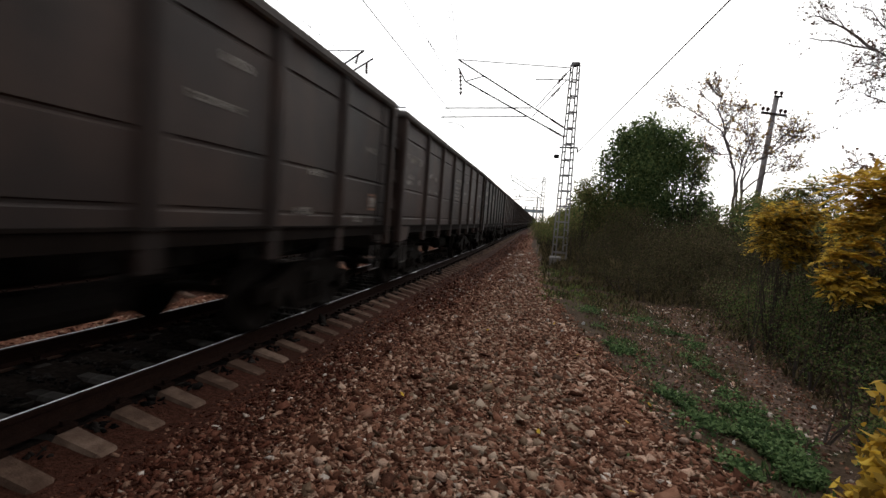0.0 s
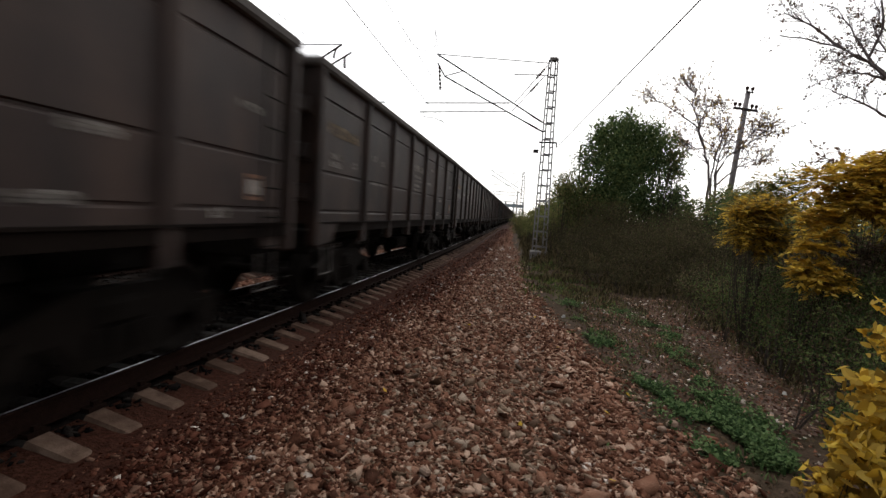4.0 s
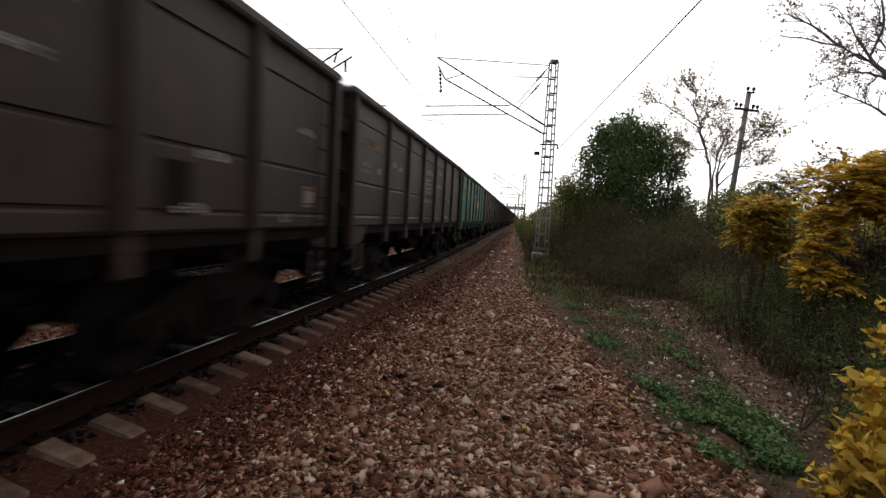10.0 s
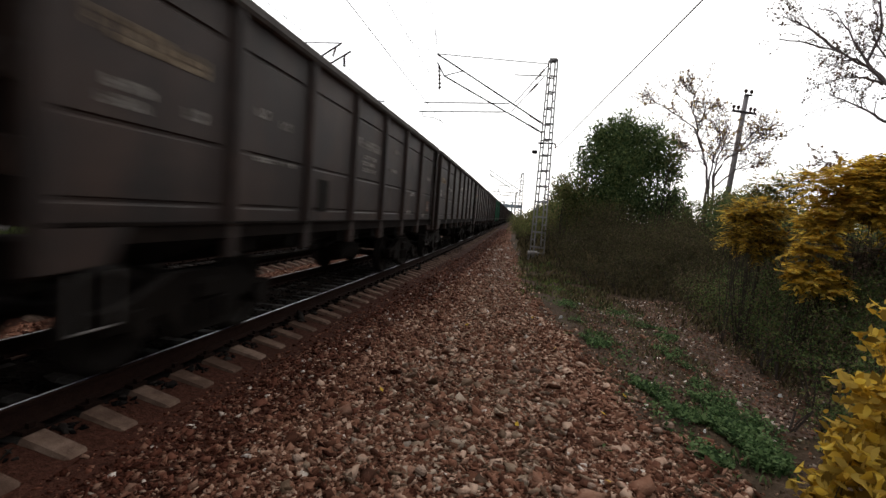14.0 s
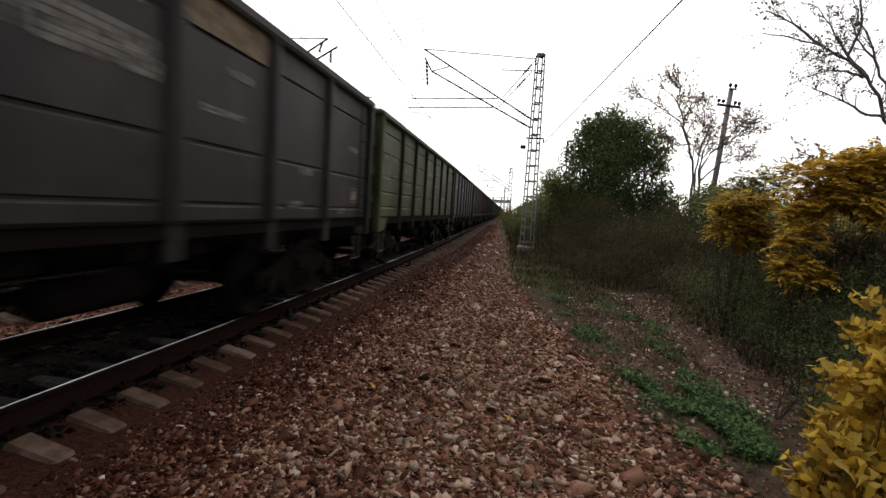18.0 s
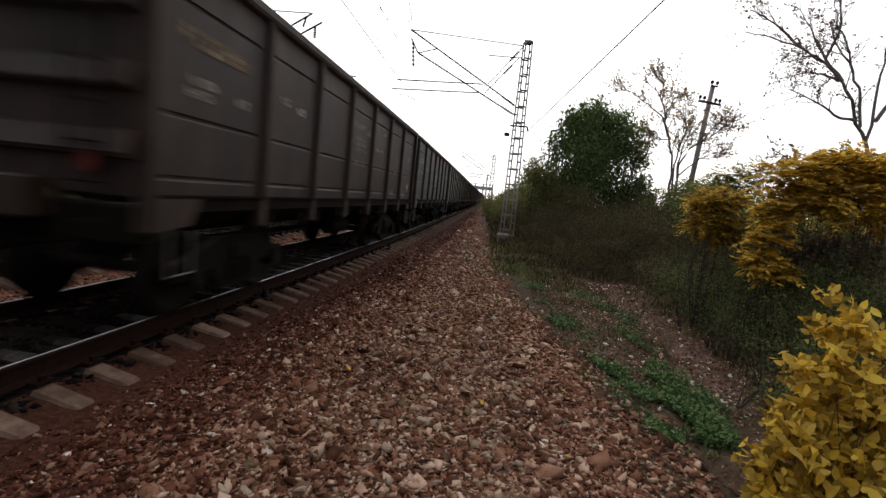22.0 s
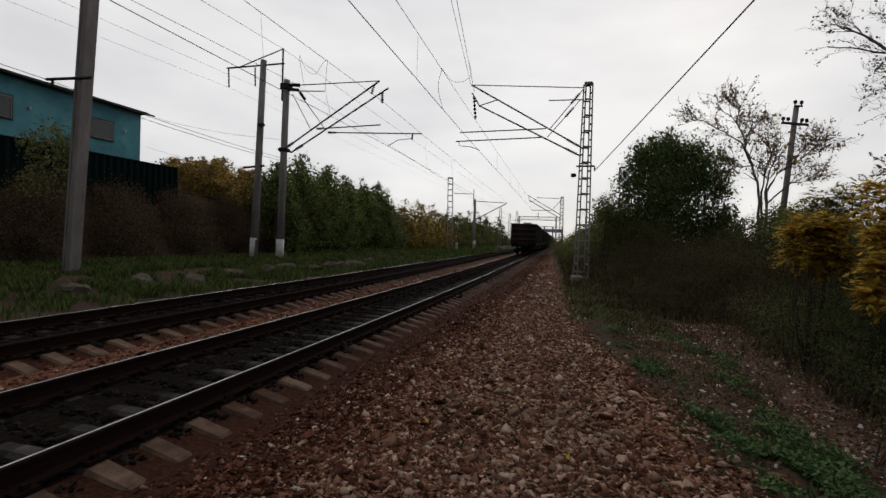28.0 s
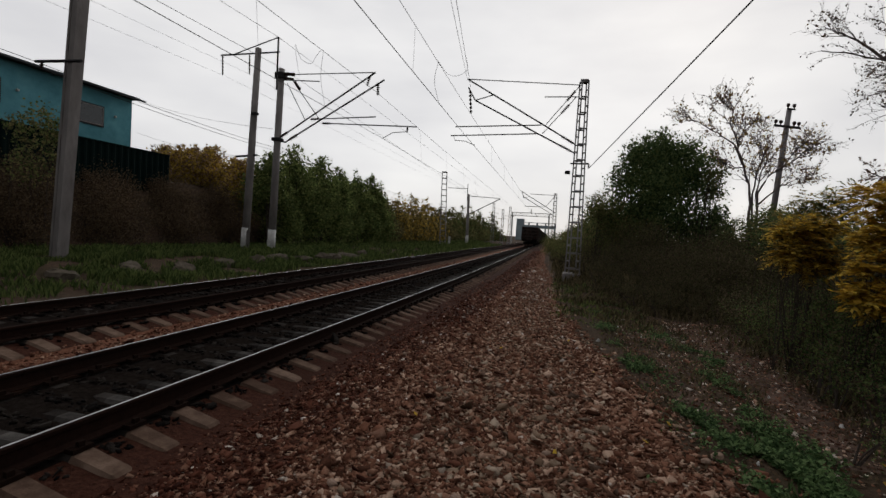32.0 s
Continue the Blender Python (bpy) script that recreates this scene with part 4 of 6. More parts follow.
# ---- poles, masts and wires ----
def lattice(t, x, y, z0, z1, w0, w1, step, lean=0.0, turn=18.0, leg=0.062):
    """A tapered mast of four angle legs and flat battens, those of neighbouring faces at staggered heights."""
    ca, sa = math.cos(radians(turn)), math.sin(radians(turn))

    def c(z, a, b):
        k = (z - z0) / (z1 - z0)
        w = (w0 + (w1 - w0) * k) / 2
        return (x + (a * ca - b * sa) * w + lean * k, y + (a * sa + b * ca) * w, z)
    for a, b in ((-1, -1), (1, -1), (1, 1), (-1, 1)):
        part("mast_leg", Shape().beam(c(z0, a, b), c(z1, a, b), leg, leg), MAT_STEEL, t)
    n = int((z1 - z0) / step)
    for k in range(n + 1):
        for half, faces in ((0.0, (((-1, -1), (1, -1)), ((1, 1), (-1, 1)))), (0.5, (((1, -1), (1, 1)), ((-1, 1), (-1, -1))))):
            z = z0 + 0.25 + (z1 - z0 - 0.3) * min(1, (k + half) / n)
            for p, q in faces:
                part("batten", Shape().beam(c(z, *p), c(z, *q), 0.014, 0.075), MAT_STEEL, t)
    part("foundation", Shape().cham((x, y, z0 - 0.2), (w0 + 0.35, w0 + 0.35, 0.5), 0.04), MAT_CONCRETE, t, "concrete footing")
    part("mast_cap", Shape().box((x + lean, y, z1), (w1 + 0.04, w1 + 0.04, 0.07)), MAT_STEEL, t)


def rod(t, name, y, pts, r=0.03, mat=None):
    return part(name, Shape().tube([(a, y, b) for a, b in pts], r, 8), mat or MAT_DARKSTEEL, t)


def insulator(t, a, b, n=5, r=0.07):
    """A string of porcelain sheds from a to b."""
    a, b = Vector(a), Vector(b)
    length = (b - a).length
    prof = []
    for k in range(n):
        s = length * k / n
        prof += [(s, 0.025), (s + length / n * 0.3, r), (s + length / n * 0.55, r * 0.9), (s + length / n * 0.7, 0.025)]
    return part("insulator", Shape().lathe(a, b - a, prof + [(length, 0.025)], 10), MAT_PORCELAIN, t)


# near lattice mast
m1 = thing("catenary_mast", "tall galvanised lattice mast with a bracket over the track", "catenary mast")
MY = 22.0
lattice(m1, 0.47, MY, 0.1, 8.85, 0.50, 0.30, 0.72, -0.06)
rod(m1, "top_rod", MY, [(-4.98, 9.05), (0.25, 8.67)], 0.022)
rod(m1, "bracket_pipe", MY, [(-4.98, 9.05), (-1.33, 6.91), (0.2, 6.0)], 0.035)
rod(m1, "bracket_pipe", MY, [(-4.93, 8.66), (-4.56, 8.04), (0.2, 5.6)], 0.035)
rod(m1, "strut", MY, [(-4.56, 8.04), (-3.67, 8.29)], 0.025)
rod(m1, "tie_rod", MY, [(0.25, 8.67), (-1.17, 6.89)], 0.02)
rod(m1, "tie_rod", MY, [(0.1, 8.14), (-1.3, 6.47)], 0.02)
rod(m1, "steady_pipe", MY, [(-5.45, 6.78), (-1.38, 6.87)], 0.028)
rod(m1, "steady_pipe", MY, [(-5.65, 6.35), (-1.56, 6.47)], 0.028)
rod(m1, "steady_arm", MY, [(-5.5, 6.33), (-5.45, 6.13), (-4.92, 6.09), (-4.44, 5.9)], 0.016)
rod(m1, "stay", MY, [(-1.31, 8.16), (0.25, 8.14)], 0.024)
rod(m1, "cross_arm", MY, [(0.05, 5.13), (0.85, 5.14)], 0.04)
part("signal_box", Shape().cham((-0.05, MY, 4.72), (0.24, 0.14, 0.16), 0.02), MAT_DARKSTEEL, m1)
insulator(m1, (-0.42, MY, 6.36), (0.12, MY, 6.04), 7, 0.075)
insulator(m1, (-0.46, MY, 5.95), (0.05, MY, 5.68), 7, 0.075)
insulator(m1, (-0.3, MY, 7.98), (0.06, MY, 8.43), 7, 0.07)
insulator(m1, (-0.52, MY, 7.4), (-0.18, MY, 7.8), 7, 0.07)
insulator(m1, (-4.84, MY, 8.5), (-4.72, MY, 7.4), 6)
insulator(m1, (0.85, MY, 5.12), (0.85, MY, 4.92), 3, 0.05)

# next lattice mast
m3 = thing("catenary_mast", "distant lattice mast with a bracket over the track", "catenary mast")
lattice(m3, -1.55, 72.0, -0.2, 8.45, 0.6, 0.34, 0.55, -0.1)
for pts in ([(-6.69, 8.61), (-1.59, 5.64)], [(-6.48, 7.85), (-1.71, 5.18)]):
    rod(m3, "bracket_pipe", 72.0, pts, 0.05)
rod(m3, "top_rod", 72.0, [(-5.45, 8.29), (-1.6, 8.2)], 0.04)
rod(m3, "steady_pipe", 72.0, [(-6.14, 6.39), (-3.13, 6.38)], 0.045)
rod(m3, "tie_rod", 72.0, [(-1.63, 8.21), (-2.99, 6.48)], 0.04)
rod(m3, "strut", 72.0, [(-6.69, 8.61), (-6.4, 7.6), (-5.6, 7.9)], 0.04)


def concrete_pole(label, x, y, z0, z1, r0, r1, white, lean=0.0):
    t = thing("concrete_pole", label, "pole")
    part("shaft", Shape().tube([(x, y, z0 - 0.6), (x + lean, y, z1)], [r0, r1], 16), MAT_CONCRETE, t, smooth=True)
    if white:
        part("painted_foot", Shape().tube([(x - 0.002, y, z0 - 0.1), (x + lean * 0.12, y, z0 + 1.15)], [r0 + 0.006, r0 + 0.001], 16), MAT_WHITEWASH, t, "whitewashed foot", smooth=True)
    return t


p1 = concrete_pole("tall grey concrete pole with a whitewashed foot and wire arms", -15.84, 20.5, 0.1, 10.33, 0.205, 0.15, True, 0.27)
rod(p1, "cross_arm", 20.5, [(-17.79, 10.06), (-14.35, 10.1)], 0.045)
rod(p1, "arm_brace", 20.5, [(-16.97, 10.09), (-14.44, 10.83)], 0.03)
rod(p1, "upright", 20.5, [(-14.44, 10.85), (-14.42, 8.23)], 0.045)
rod(p1, "small_arm", 20.5, [(-16.6, 4.87), (-15.36, 4.96)], 0.06)
insulator(p1, (-17.69, 20.5, 10.0), (-17.64, 20.5, 9.05), 6, 0.05)
insulator(p1, (-16.07, 20.5, 10.0), (-16.03, 20.5, 9.05), 6, 0.05)
part("clamp", Shape().box((-15.45, 20.3, 7.0), (0.3, 0.2, 0.12)), MAT_DARKSTEEL, p1)

p2 = concrete_pole("grey concrete catenary pole with pipe brackets and whitewashed foot", -15.68, 22.5, 0.05, 10.0, 0.215, 0.17, True, 0.12)
PY = 22.5
rod(p2, "top_rod", PY, [(-15.5, 9.69), (-10.01, 9.67)], 0.028)
rod(p2, "bracket_pipe", PY, [(-15.5, 6.25), (-10.01, 9.67)], 0.045)
rod(p2, "bracket_pipe", PY, [(-14.85, 6.18), (-9.49, 9.28)], 0.045)
rod(p2, "tie_rod", PY, [(-15.17, 9.22), (-13.93, 7.18)], 0.022)
rod(p2, "tie_rod", PY, [(-14.81, 9.32), (-13.11, 7.27)], 0.022)
rod(p2, "stay", PY, [(-15.4, 9.4), (-13.2, 9.28)], 0.03)
rod(p2, "steady_pipe", PY, [(-13.63, 7.27), (-9.87, 7.39)], 0.032)
rod(p2, "steady_pipe", PY, [(-12.92, 7.06), (-7.59, 6.88)], 0.032)
rod(p2, "steady_arm", PY, [(-8.07, 6.9), (-8.09, 6.64), (-8.89, 6.58), (-9.41, 6.29)], 0.018)
insulator(p2, (-15.36, PY, 9.72), (-14.7, PY, 9.68), 5, 0.11)
insulator(p2, (-15.3, PY, 9.5), (-14.75, PY, 9.42), 4, 0.09)
insulator(p2, (-14.72, PY, 9.3), (-14.35, PY, 8.85), 4, 0.1)
insulator(p2, (-15.4, PY, 6.32), (-15.0, PY, 6.56), 4, 0.1)
insulator(p2, (-14.85, PY, 6.18), (-14.4, PY, 6.42), 4, 0.1)
insulator(p2, (-13.6, PY, 7.27), (-13.15, PY, 7.29), 4, 0.075)
insulator(p2, (-12.9, PY, 7.06), (-12.4, PY, 7.04), 4, 0.075)
part("clamp", Shape().cham((-15.58, PY, 9.62), (0.5, 0.5, 0.34), 0.03), MAT_DARKSTEEL, p2)
part("clamp", Shape().cham((-15.6, PY, 6.15), (0.5, 0.5, 0.2), 0.03), MAT_DARKSTEEL, p2)
rod(p2, "hanger", PY, [(-8.08, 6.92), (-8.1, 6.6)], 0.045)
rod(p2, "bracket_pipe", PY, [(-15.6, 6.15), (-15.1, 6.02), (-14.85, 6.18)], 0.05)
insulator(p2, (-10.3, PY, 9.5), (-10.45, PY, 9.0), 5, 0.08)
insulator(p2, (-9.84, PY, 9.05), (-9.81, PY, 8.5), 5, 0.09)

# flat lattice-like concrete post near the camera
lp = thing("concrete_post", "square weathered concrete post with pressed recesses", "pole")
LX, LY = -15.95, 11.4
part("shaft", Shape().beam((LX + 0.17, LY, -0.5), (LX + 0.87, LY, 10.0), 0.2, 0.36, (0, 1, 0)), MAT_CONCRETE, lp)
part("flange", Shape().beam((LX - 0.2, LY + 0.05, -0.5), (LX + 0.5, LY + 0.05, 10.0), 0.09, 0.2, (0, 1, 0)), MAT_CONCRETE, lp)
for k in range(9):
    z = 0.3 + 1.12 * k
    part("web", Shape().box((LX - 0.02 + 0.0667 * z, LY + 0.06, z), (0.32, 0.14, 0.42)), MAT_CONCRETE, lp)
rod(lp, "cross_arm", LY - 0.2, [(-16.75, 6.3), (-14.85, 6.25)], 0.05)
insulator(lp, (-16.5, LY - 0.2, 6.28), (-16.5, LY - 0.2, 6.05), 3, 0.06)

# far poles on the far side
m2 = thing("lattice_mast", "slim dark lattice mast beside the far track", "catenary mast")
lattice(m2, -15.65, 60.0, 0.1, 9.64, 0.75, 0.6, 0.75, -0.3)
p3 = concrete_pole("distant concrete pole with pipe bracket and white foot", -15.04, 73.0, 0.2, 7.98, 0.25, 0.2, True, -0.16)
rod(p3, "upright", 73.0, [(-15.44, 9.57), (-15.39, 6.92)], 0.06)
rod(p3, "cross_arm", 73.0, [(-18.7, 8.87), (-15.4, 8.8)], 0.05)
rod(p3, "top_rod", 73.0, [(-14.88, 7.67), (-10.11, 7.47)], 0.05)
rod(p3, "bracket_pipe", 73.0, [(-14.95, 4.79), (-10.1, 7.4)], 0.07)
marker = thing("marker_post", "short white marker post in the grass", "post")
part("shaft", Shape().cham((-15.0, 61.0, 0.55), (0.28, 0.2, 1.1), 0.03), MAT_WHITEWASH, marker)
for x, y, h in ((-16.6, 110.0, 9.2), (-13.6, 118.0, 9.0), (-14.6, 112.0, 8.0)):
    far_mast = thing("lattice_mast", "far lattice mast beside the line", "catenary mast", "far masts")
    lattice(far_mast, x, y, 0.0, h, 0.6, 0.4, 0.9)
    rod(far_mast, "cross_arm", y, [(x - 1.2, h - 2.2), (x + 1.2, h - 2.3)], 0.06)

# signal gantry and footbridge far along the line
gantry = thing("catenary_gantry", "white-legged steel gantry spanning the tracks", "gantry")
GYY = 130.0
for x in (-14.2, -4.2):
    part("gantry_leg", Shape().beam((x, GYY, 0.0), (x - 0.1, GYY, 8.4), 0.4, 0.4), MAT_WHITEWASH, gantry, "pale leg")
part("gantry_beam", Shape().beam((-14.8, GYY, 8.4), (-3.6, GYY, 8.4), 0.2, 0.14).beam((-14.8, GYY, 7.5), (-3.6, GYY, 7.5), 0.2, 0.14), MAT_STEEL, gantry)
for k in range(11):
    part("gantry_brace", Shape().beam((-14.5 + k, GYY, 7.5), (-14.0 + k, GYY, 8.4), 0.08, 0.08).beam((-14.0 + k, GYY, 8.4), (-13.5 + k, GYY, 7.5), 0.08, 0.08), MAT_STEEL, gantry)
part("insulator", Shape().tube([(-9.2, GYY, 8.4), (-9.2, GYY, 9.4)], 0.12), MAT_DARKSTEEL, gantry)
bridge = thing("footbridge", "pale blue-grey footbridge over the railway far away", "footbridge")
MAT_BRIDGE = material("blue_grey_cladding", [(0.24, 0.29, 0.32), (0.34, 0.40, 0.43)], scale=0.6, bump=0.1)
part("deck", Shape().cham((-12.2, 230, 7.0), (16, 2.4, 1.6), 0.05), MAT_BRIDGE, bridge)
part("roof", Shape().cham((-12.2, 230, 8.9), (16, 2.8, 0.25), 0.05), MAT_BRIDGE, bridge)
for x in (-20.2, -17.0, -13.0, -9.0, -4.6):
    part("bridge_post", Shape().box((x, 230, 4.4), (0.7, 1.6, 9.0)), MAT_BRIDGE, bridge)
part("stair_tower", Shape().cham((-21.2, 231, 5.4), (3.6, 4, 10.4), 0.1), MAT_BRIDGE, bridge)

# wires


def wire(name, label, pts, sag=0.0, r=0.008):
    out = []
    for a, b in zip(pts[:-1], pts[1:]):
        a, b = Vector(a), Vector(b)
        n = 12 if sag else 2
        for i in range(n):
            k = i / n
            p = a.lerp(b, k)
            p.z -= 4 * sag * k * (1 - k)
            out.append(p)
    out.append(Vector(pts[-1]))
    return tagged(part(name, Shape().tube(out, r, 5), MAT_WIRE), label, "overhead wire")


NEAR_CONTACT = [(-3.30, -28, 6.1), (-4.69, 22, 6.1), (-5.65, 72, 6.1), (-7.4, 130, 6.1), (-8.9, 190, 6.1)]
NEAR_MESSENGER = [(-3.1, -28, 7.45), (-4.75, 22, 7.4), (-5.9, 72, 7.4), (-7.7, 130, 7.4), (-9.2, 190, 7.4)]
FAR_CONTACT = [(-9.5, -28, 6.3), (-9.42, 22.5, 6.29), (-10.9, 73, 6.3), (-12.4, 130, 6.3)]
FAR_MESSENGER = [(-9.62, -28, 8.55), (-9.66, 22.2, 8.5), (-11.1, 73, 8.5), (-12.6, 130, 8.5)]
wire("contact_wire", "thin dark contact wire over the near track", NEAR_CONTACT, 0.0, 0.011)
wire("messenger_wire", "thin messenger wire over the near track", NEAR_MESSENGER, 0.05, 0.008)
wire("contact_wire", "thin dark contact wire over the far track", FAR_CONTACT, 0.0, 0.011)
wire("messenger_wire", "messenger wire over the far track", FAR_MESSENGER, 0.12, 0.010)


def along(pts, y):
    """The point of a wire at a distance along the line."""
    for a, c in zip(pts[:-1], pts[1:]):
        if a[1] <= y <= c[1]:
            return Vector(a).lerp(Vector(c), (y - a[1]) / (c[1] - a[1]))


for low, high in ((NEAR_CONTACT, NEAR_MESSENGER), (FAR_CONTACT, FAR_MESSENGER)):
    for y in (5.5, 12.5, 30, 38, 46, 54, 62):
        wire("dropper", "thin dropper between messenger and contact wire", [along(low, y), along(high, y) - Vector((0, 0, 0.1))], 0, 0.004)
wire("feeder_wire", "thin feeder wire hung from the concrete pole's arm", [(-23.4, -30, 9.05), (-17.64, 20.5, 9.05), (-17.9, 73, 8.8), (-19, 130, 8.6)], 0.0, 0.005)
wire("feeder_wire", "thin feeder wire hung from the concrete pole's arm", [(-20.7, -30, 9.05), (-16.03, 20.5, 9.05), (-16.4, 73, 8.8), (-17.6, 130, 8.6)], 0.0, 0.005)
wire("feeder_wire", "dark feeder wire on top of the concrete pole", [(-18.4, -30, 10.85), (-14.44, 20.5, 10.83), (-13.9, 73, 9.5), (-14.6, 130, 9.2)], 0.0, 0.009)
wire("feeder_wire", "dark feeder wire past the catenary pole's head", [(-19.6, -30, 10.05), (-15.5, 22.5, 10.02), (-15.2, 73, 7.9), (-16.0, 130, 8.0)], 0.0, 0.011)
wire("side_wire", "single wire hung from the lattice mast", [(0.88, 22, 4.95), (3.2, 10.3, 6.49), (5.75, -2.5, 8.2)], 0.0, 0.018)
wire("anchored_wire", "thin wire from the bracket's tip", [(-5.0, 22, 9.0), (-1.67, -2.7, 8.95)], 0, 0.008)
wire("anchored_wire", "thin wire from the bracket's insulator", [(-4.83, 22, 8.7), (-1.3, -2.7, 8.79)], 0, 0.009)
for d in (0, 0.16):
    wire("cable", "dark cable slung along the far poles", [(-17.2, -12, 7.6 - d), (-16.45, 11.2, 6.2 - d), (-15.9, 22.4, 5.75 - d), (-16.0 + bend(60), 60, 5.0 - d)], 0.12, 0.011)
wire("cable", "dark cable slung from the roof of the blue building", [(-32.4, 29.2, 10.3), (-15.85, 22.4, 6.72)], 0.25, 0.009)
wire("cable", "dark cable slung from the wall of the blue building", [(-33.0, 29.45, 7.94), (-16.5, 20.5, 4.9)], 0.2, 0.009)
def curl(pts):
    """A smooth slack cable through the points."""
    p = [Vector(q) for q in pts]
    p = [2 * p[0] - p[1]] + p + [2 * p[-1] - p[-2]]
    out = []
    for k in range(1, len(p) - 2):
        for s in range(6):
            u = s / 6
            out.append(0.5 * (2 * p[k] + (p[k + 1] - p[k - 1]) * u + (2 * p[k - 1] - 5 * p[k] + 4 * p[k + 1] - p[k + 2]) * u * u + (3 * p[k] - p[k - 1] - 3 * p[k + 1] + p[k + 2]) * u ** 3))
    out.append(p[-2])
    return tagged(part("jumper", Shape().tube(out, 0.007, 5), MAT_WIRE), "thin slack jumper cable looped between the wires", "overhead wire")


curl([(-9.65, 16.5, 8.5), (-9.88, 16.5, 8.25), (-10.12, 16.5, 7.95), (-10.56, 16.5, 8.16), (-10.86, 16.5, 8.74), (-10.7, 16.5, 7.9), (-10.56, 16.5, 7.46)])
curl([(-9.65, 16.6, 8.5), (-9.7, 16.6, 7.4), (-9.45, 16.6, 6.3)])
curl([(-4.52, 15.2, 7.4), (-4.34, 16.0, 7.22), (-4.18, 17.0, 7.52), (-4.07, 17.8, 8.05), (-4.27, 18.2, 8.72)])
curl([(-4.52, 15.3, 7.4), (-4.66, 15.4, 6.82), (-4.5, 15.5, 6.1)])

# crooked utility pole on the near side
up = thing("utility_pole", "leaning grey utility pole with insulators on crossarms", "utility pole")
part("shaft", Shape().tube([(12.95, 35, 0.9), (13.57, 35, 11.0)], [0.2, 0.15], 10), MAT_GREYWOOD, up, smooth=True)
part("cross_arm", Shape().beam((12.7, 34.8, 9.93), (14.2, 34.8, 9.75), 0.1, 0.15), MAT_DARKSTEEL, up, "dark crossarm")
part("cross_arm", Shape().beam((13.36, 34.8, 11.0), (13.84, 34.8, 10.94), 0.08, 0.1), MAT_DARKSTEEL, up, "dark crossarm")
for x, z in ((12.8, 9.98), (13.08, 9.95), (13.84, 9.86), (14.1, 9.82), (13.42, 11.02), (13.76, 10.98)):
    part("insulator", Shape().lathe((x, 34.8, z), (0, 0, 1), [(0, 0.03), (0.09, 0.035), (0.11, 0.1), (0.26, 0.115), (0.33, 0.05)], 8), MAT_PORCELAIN, up)

# ---- blue building and fence on the embankment ----
MAT_BLUE = material("teal_painted_wall", [(0.085, 0.245, 0.29), (0.115, 0.315, 0.37), (0.15, 0.37, 0.43)], scale=1.5, bump=0.15, stain=(0.05, 0.15, 0.18), stain_scale=0.4, stain_amount=0.5)
MAT_ROOFEDGE = material("dark_roof_edge", [(0.03, 0.035, 0.04), (0.06, 0.065, 0.07)], scale=4)
MAT_GLASS = material("dark_window_glass", [(0.01, 0.013, 0.015), (0.02, 0.024, 0.027)], scale=1, rough=0.12, bump=0, spec=0.6)
MAT_FENCE = material("dark_green_sheet_fence", [(0.002, 0.0075, 0.007), (0.004, 0.0115, 0.0105)], scale=2, rough=0.6, bump=0.1)
bld = thing("building", "teal painted industrial building with a flat sheet roof", "building")
WX, WY, WZ = -33.0, 28.85, 10.35
part("wall", Shape().box((WX - 5, WY - 24, WZ / 2 + 1), (10, 48, WZ - 2)), MAT_BLUE, bld)
part("roof", Shape().cham((WX - 5, WY - 24.1, WZ + 0.09), (11.0, 48.8, 0.16), 0.03), MAT_ROOFEDGE, bld, "dark sheet roof edge")
part("gutter", Shape().tube([(WX + 0.56, WY + 0.7, WZ + 0.02), (WX + 0.56, WY - 48, WZ + 0.02)], 0.07, 6), MAT_ROOFEDGE, bld)
for k in range(5):
    yw, zc = WY - 3.4 - 6.4 * k, 8.45
    w = part("window", Shape().box((WX + 0.02, yw, zc), (0.10, 2.3, 1.5)), MAT_ROOFEDGE, bld, "window in a dark surround")
    part("pane", Shape().box((WX + 0.075, yw, zc), (0.03, 2.0, 1.2)), MAT_GLASS, w)
    for dy, dz, a, b in ((0, 0.63, 2.14, 0.07), (0, -0.63, 2.14, 0.07), (-1.04, 0, 0.07, 1.2), (1.04, 0, 0.07, 1.2)):
        part("frame", Shape().box((WX + 0.09, yw + dy, zc + dz), (0.05, a, b)), MAT_CONCRETE, w, "pale grey window frame")
    part("lamp", Shape().cham((WX + 0.1, yw + 2.0, zc + 0.25), (0.16, 0.14, 0.14), 0.02), MAT_WHITEWASH, bld)
fence = thing("sheet_fence", "dark green corrugated sheet fence on the bank", "fence")
for k in range(22):
    y0 = 24.0 - 1.6 * k
    fold = [(-24.3 + (0.03 if j % 4 in (1, 2) else -0.03), y0 - 0.1 * j) for j in range(17)]
    part("fence_sheet", Shape().slab(fold + [(a - 0.02, c) for a, c in reversed(fold)], 2, 2.6, 5.34), MAT_FENCE, fence)
part("fence_cap", Shape().box((-24.3, 24 - 17.6, 5.36), (0.1, 35.2, 0.06)), MAT_FENCE, fence)


# low grey building behind the shrubs on the near side
shed = thing("building", "low grey building with a flat dark roof behind the shrubs", "building")
part("wall", Shape().box((37.0, 45, 3.2), (14, 9, 7.6)), MAT_CONCRETE, shed)
part("roof", Shape().cham((37.0, 45, 7.15), (14.8, 9.8, 0.4), 0.05), MAT_ROOFEDGE, shed, "dark flat roof edge")


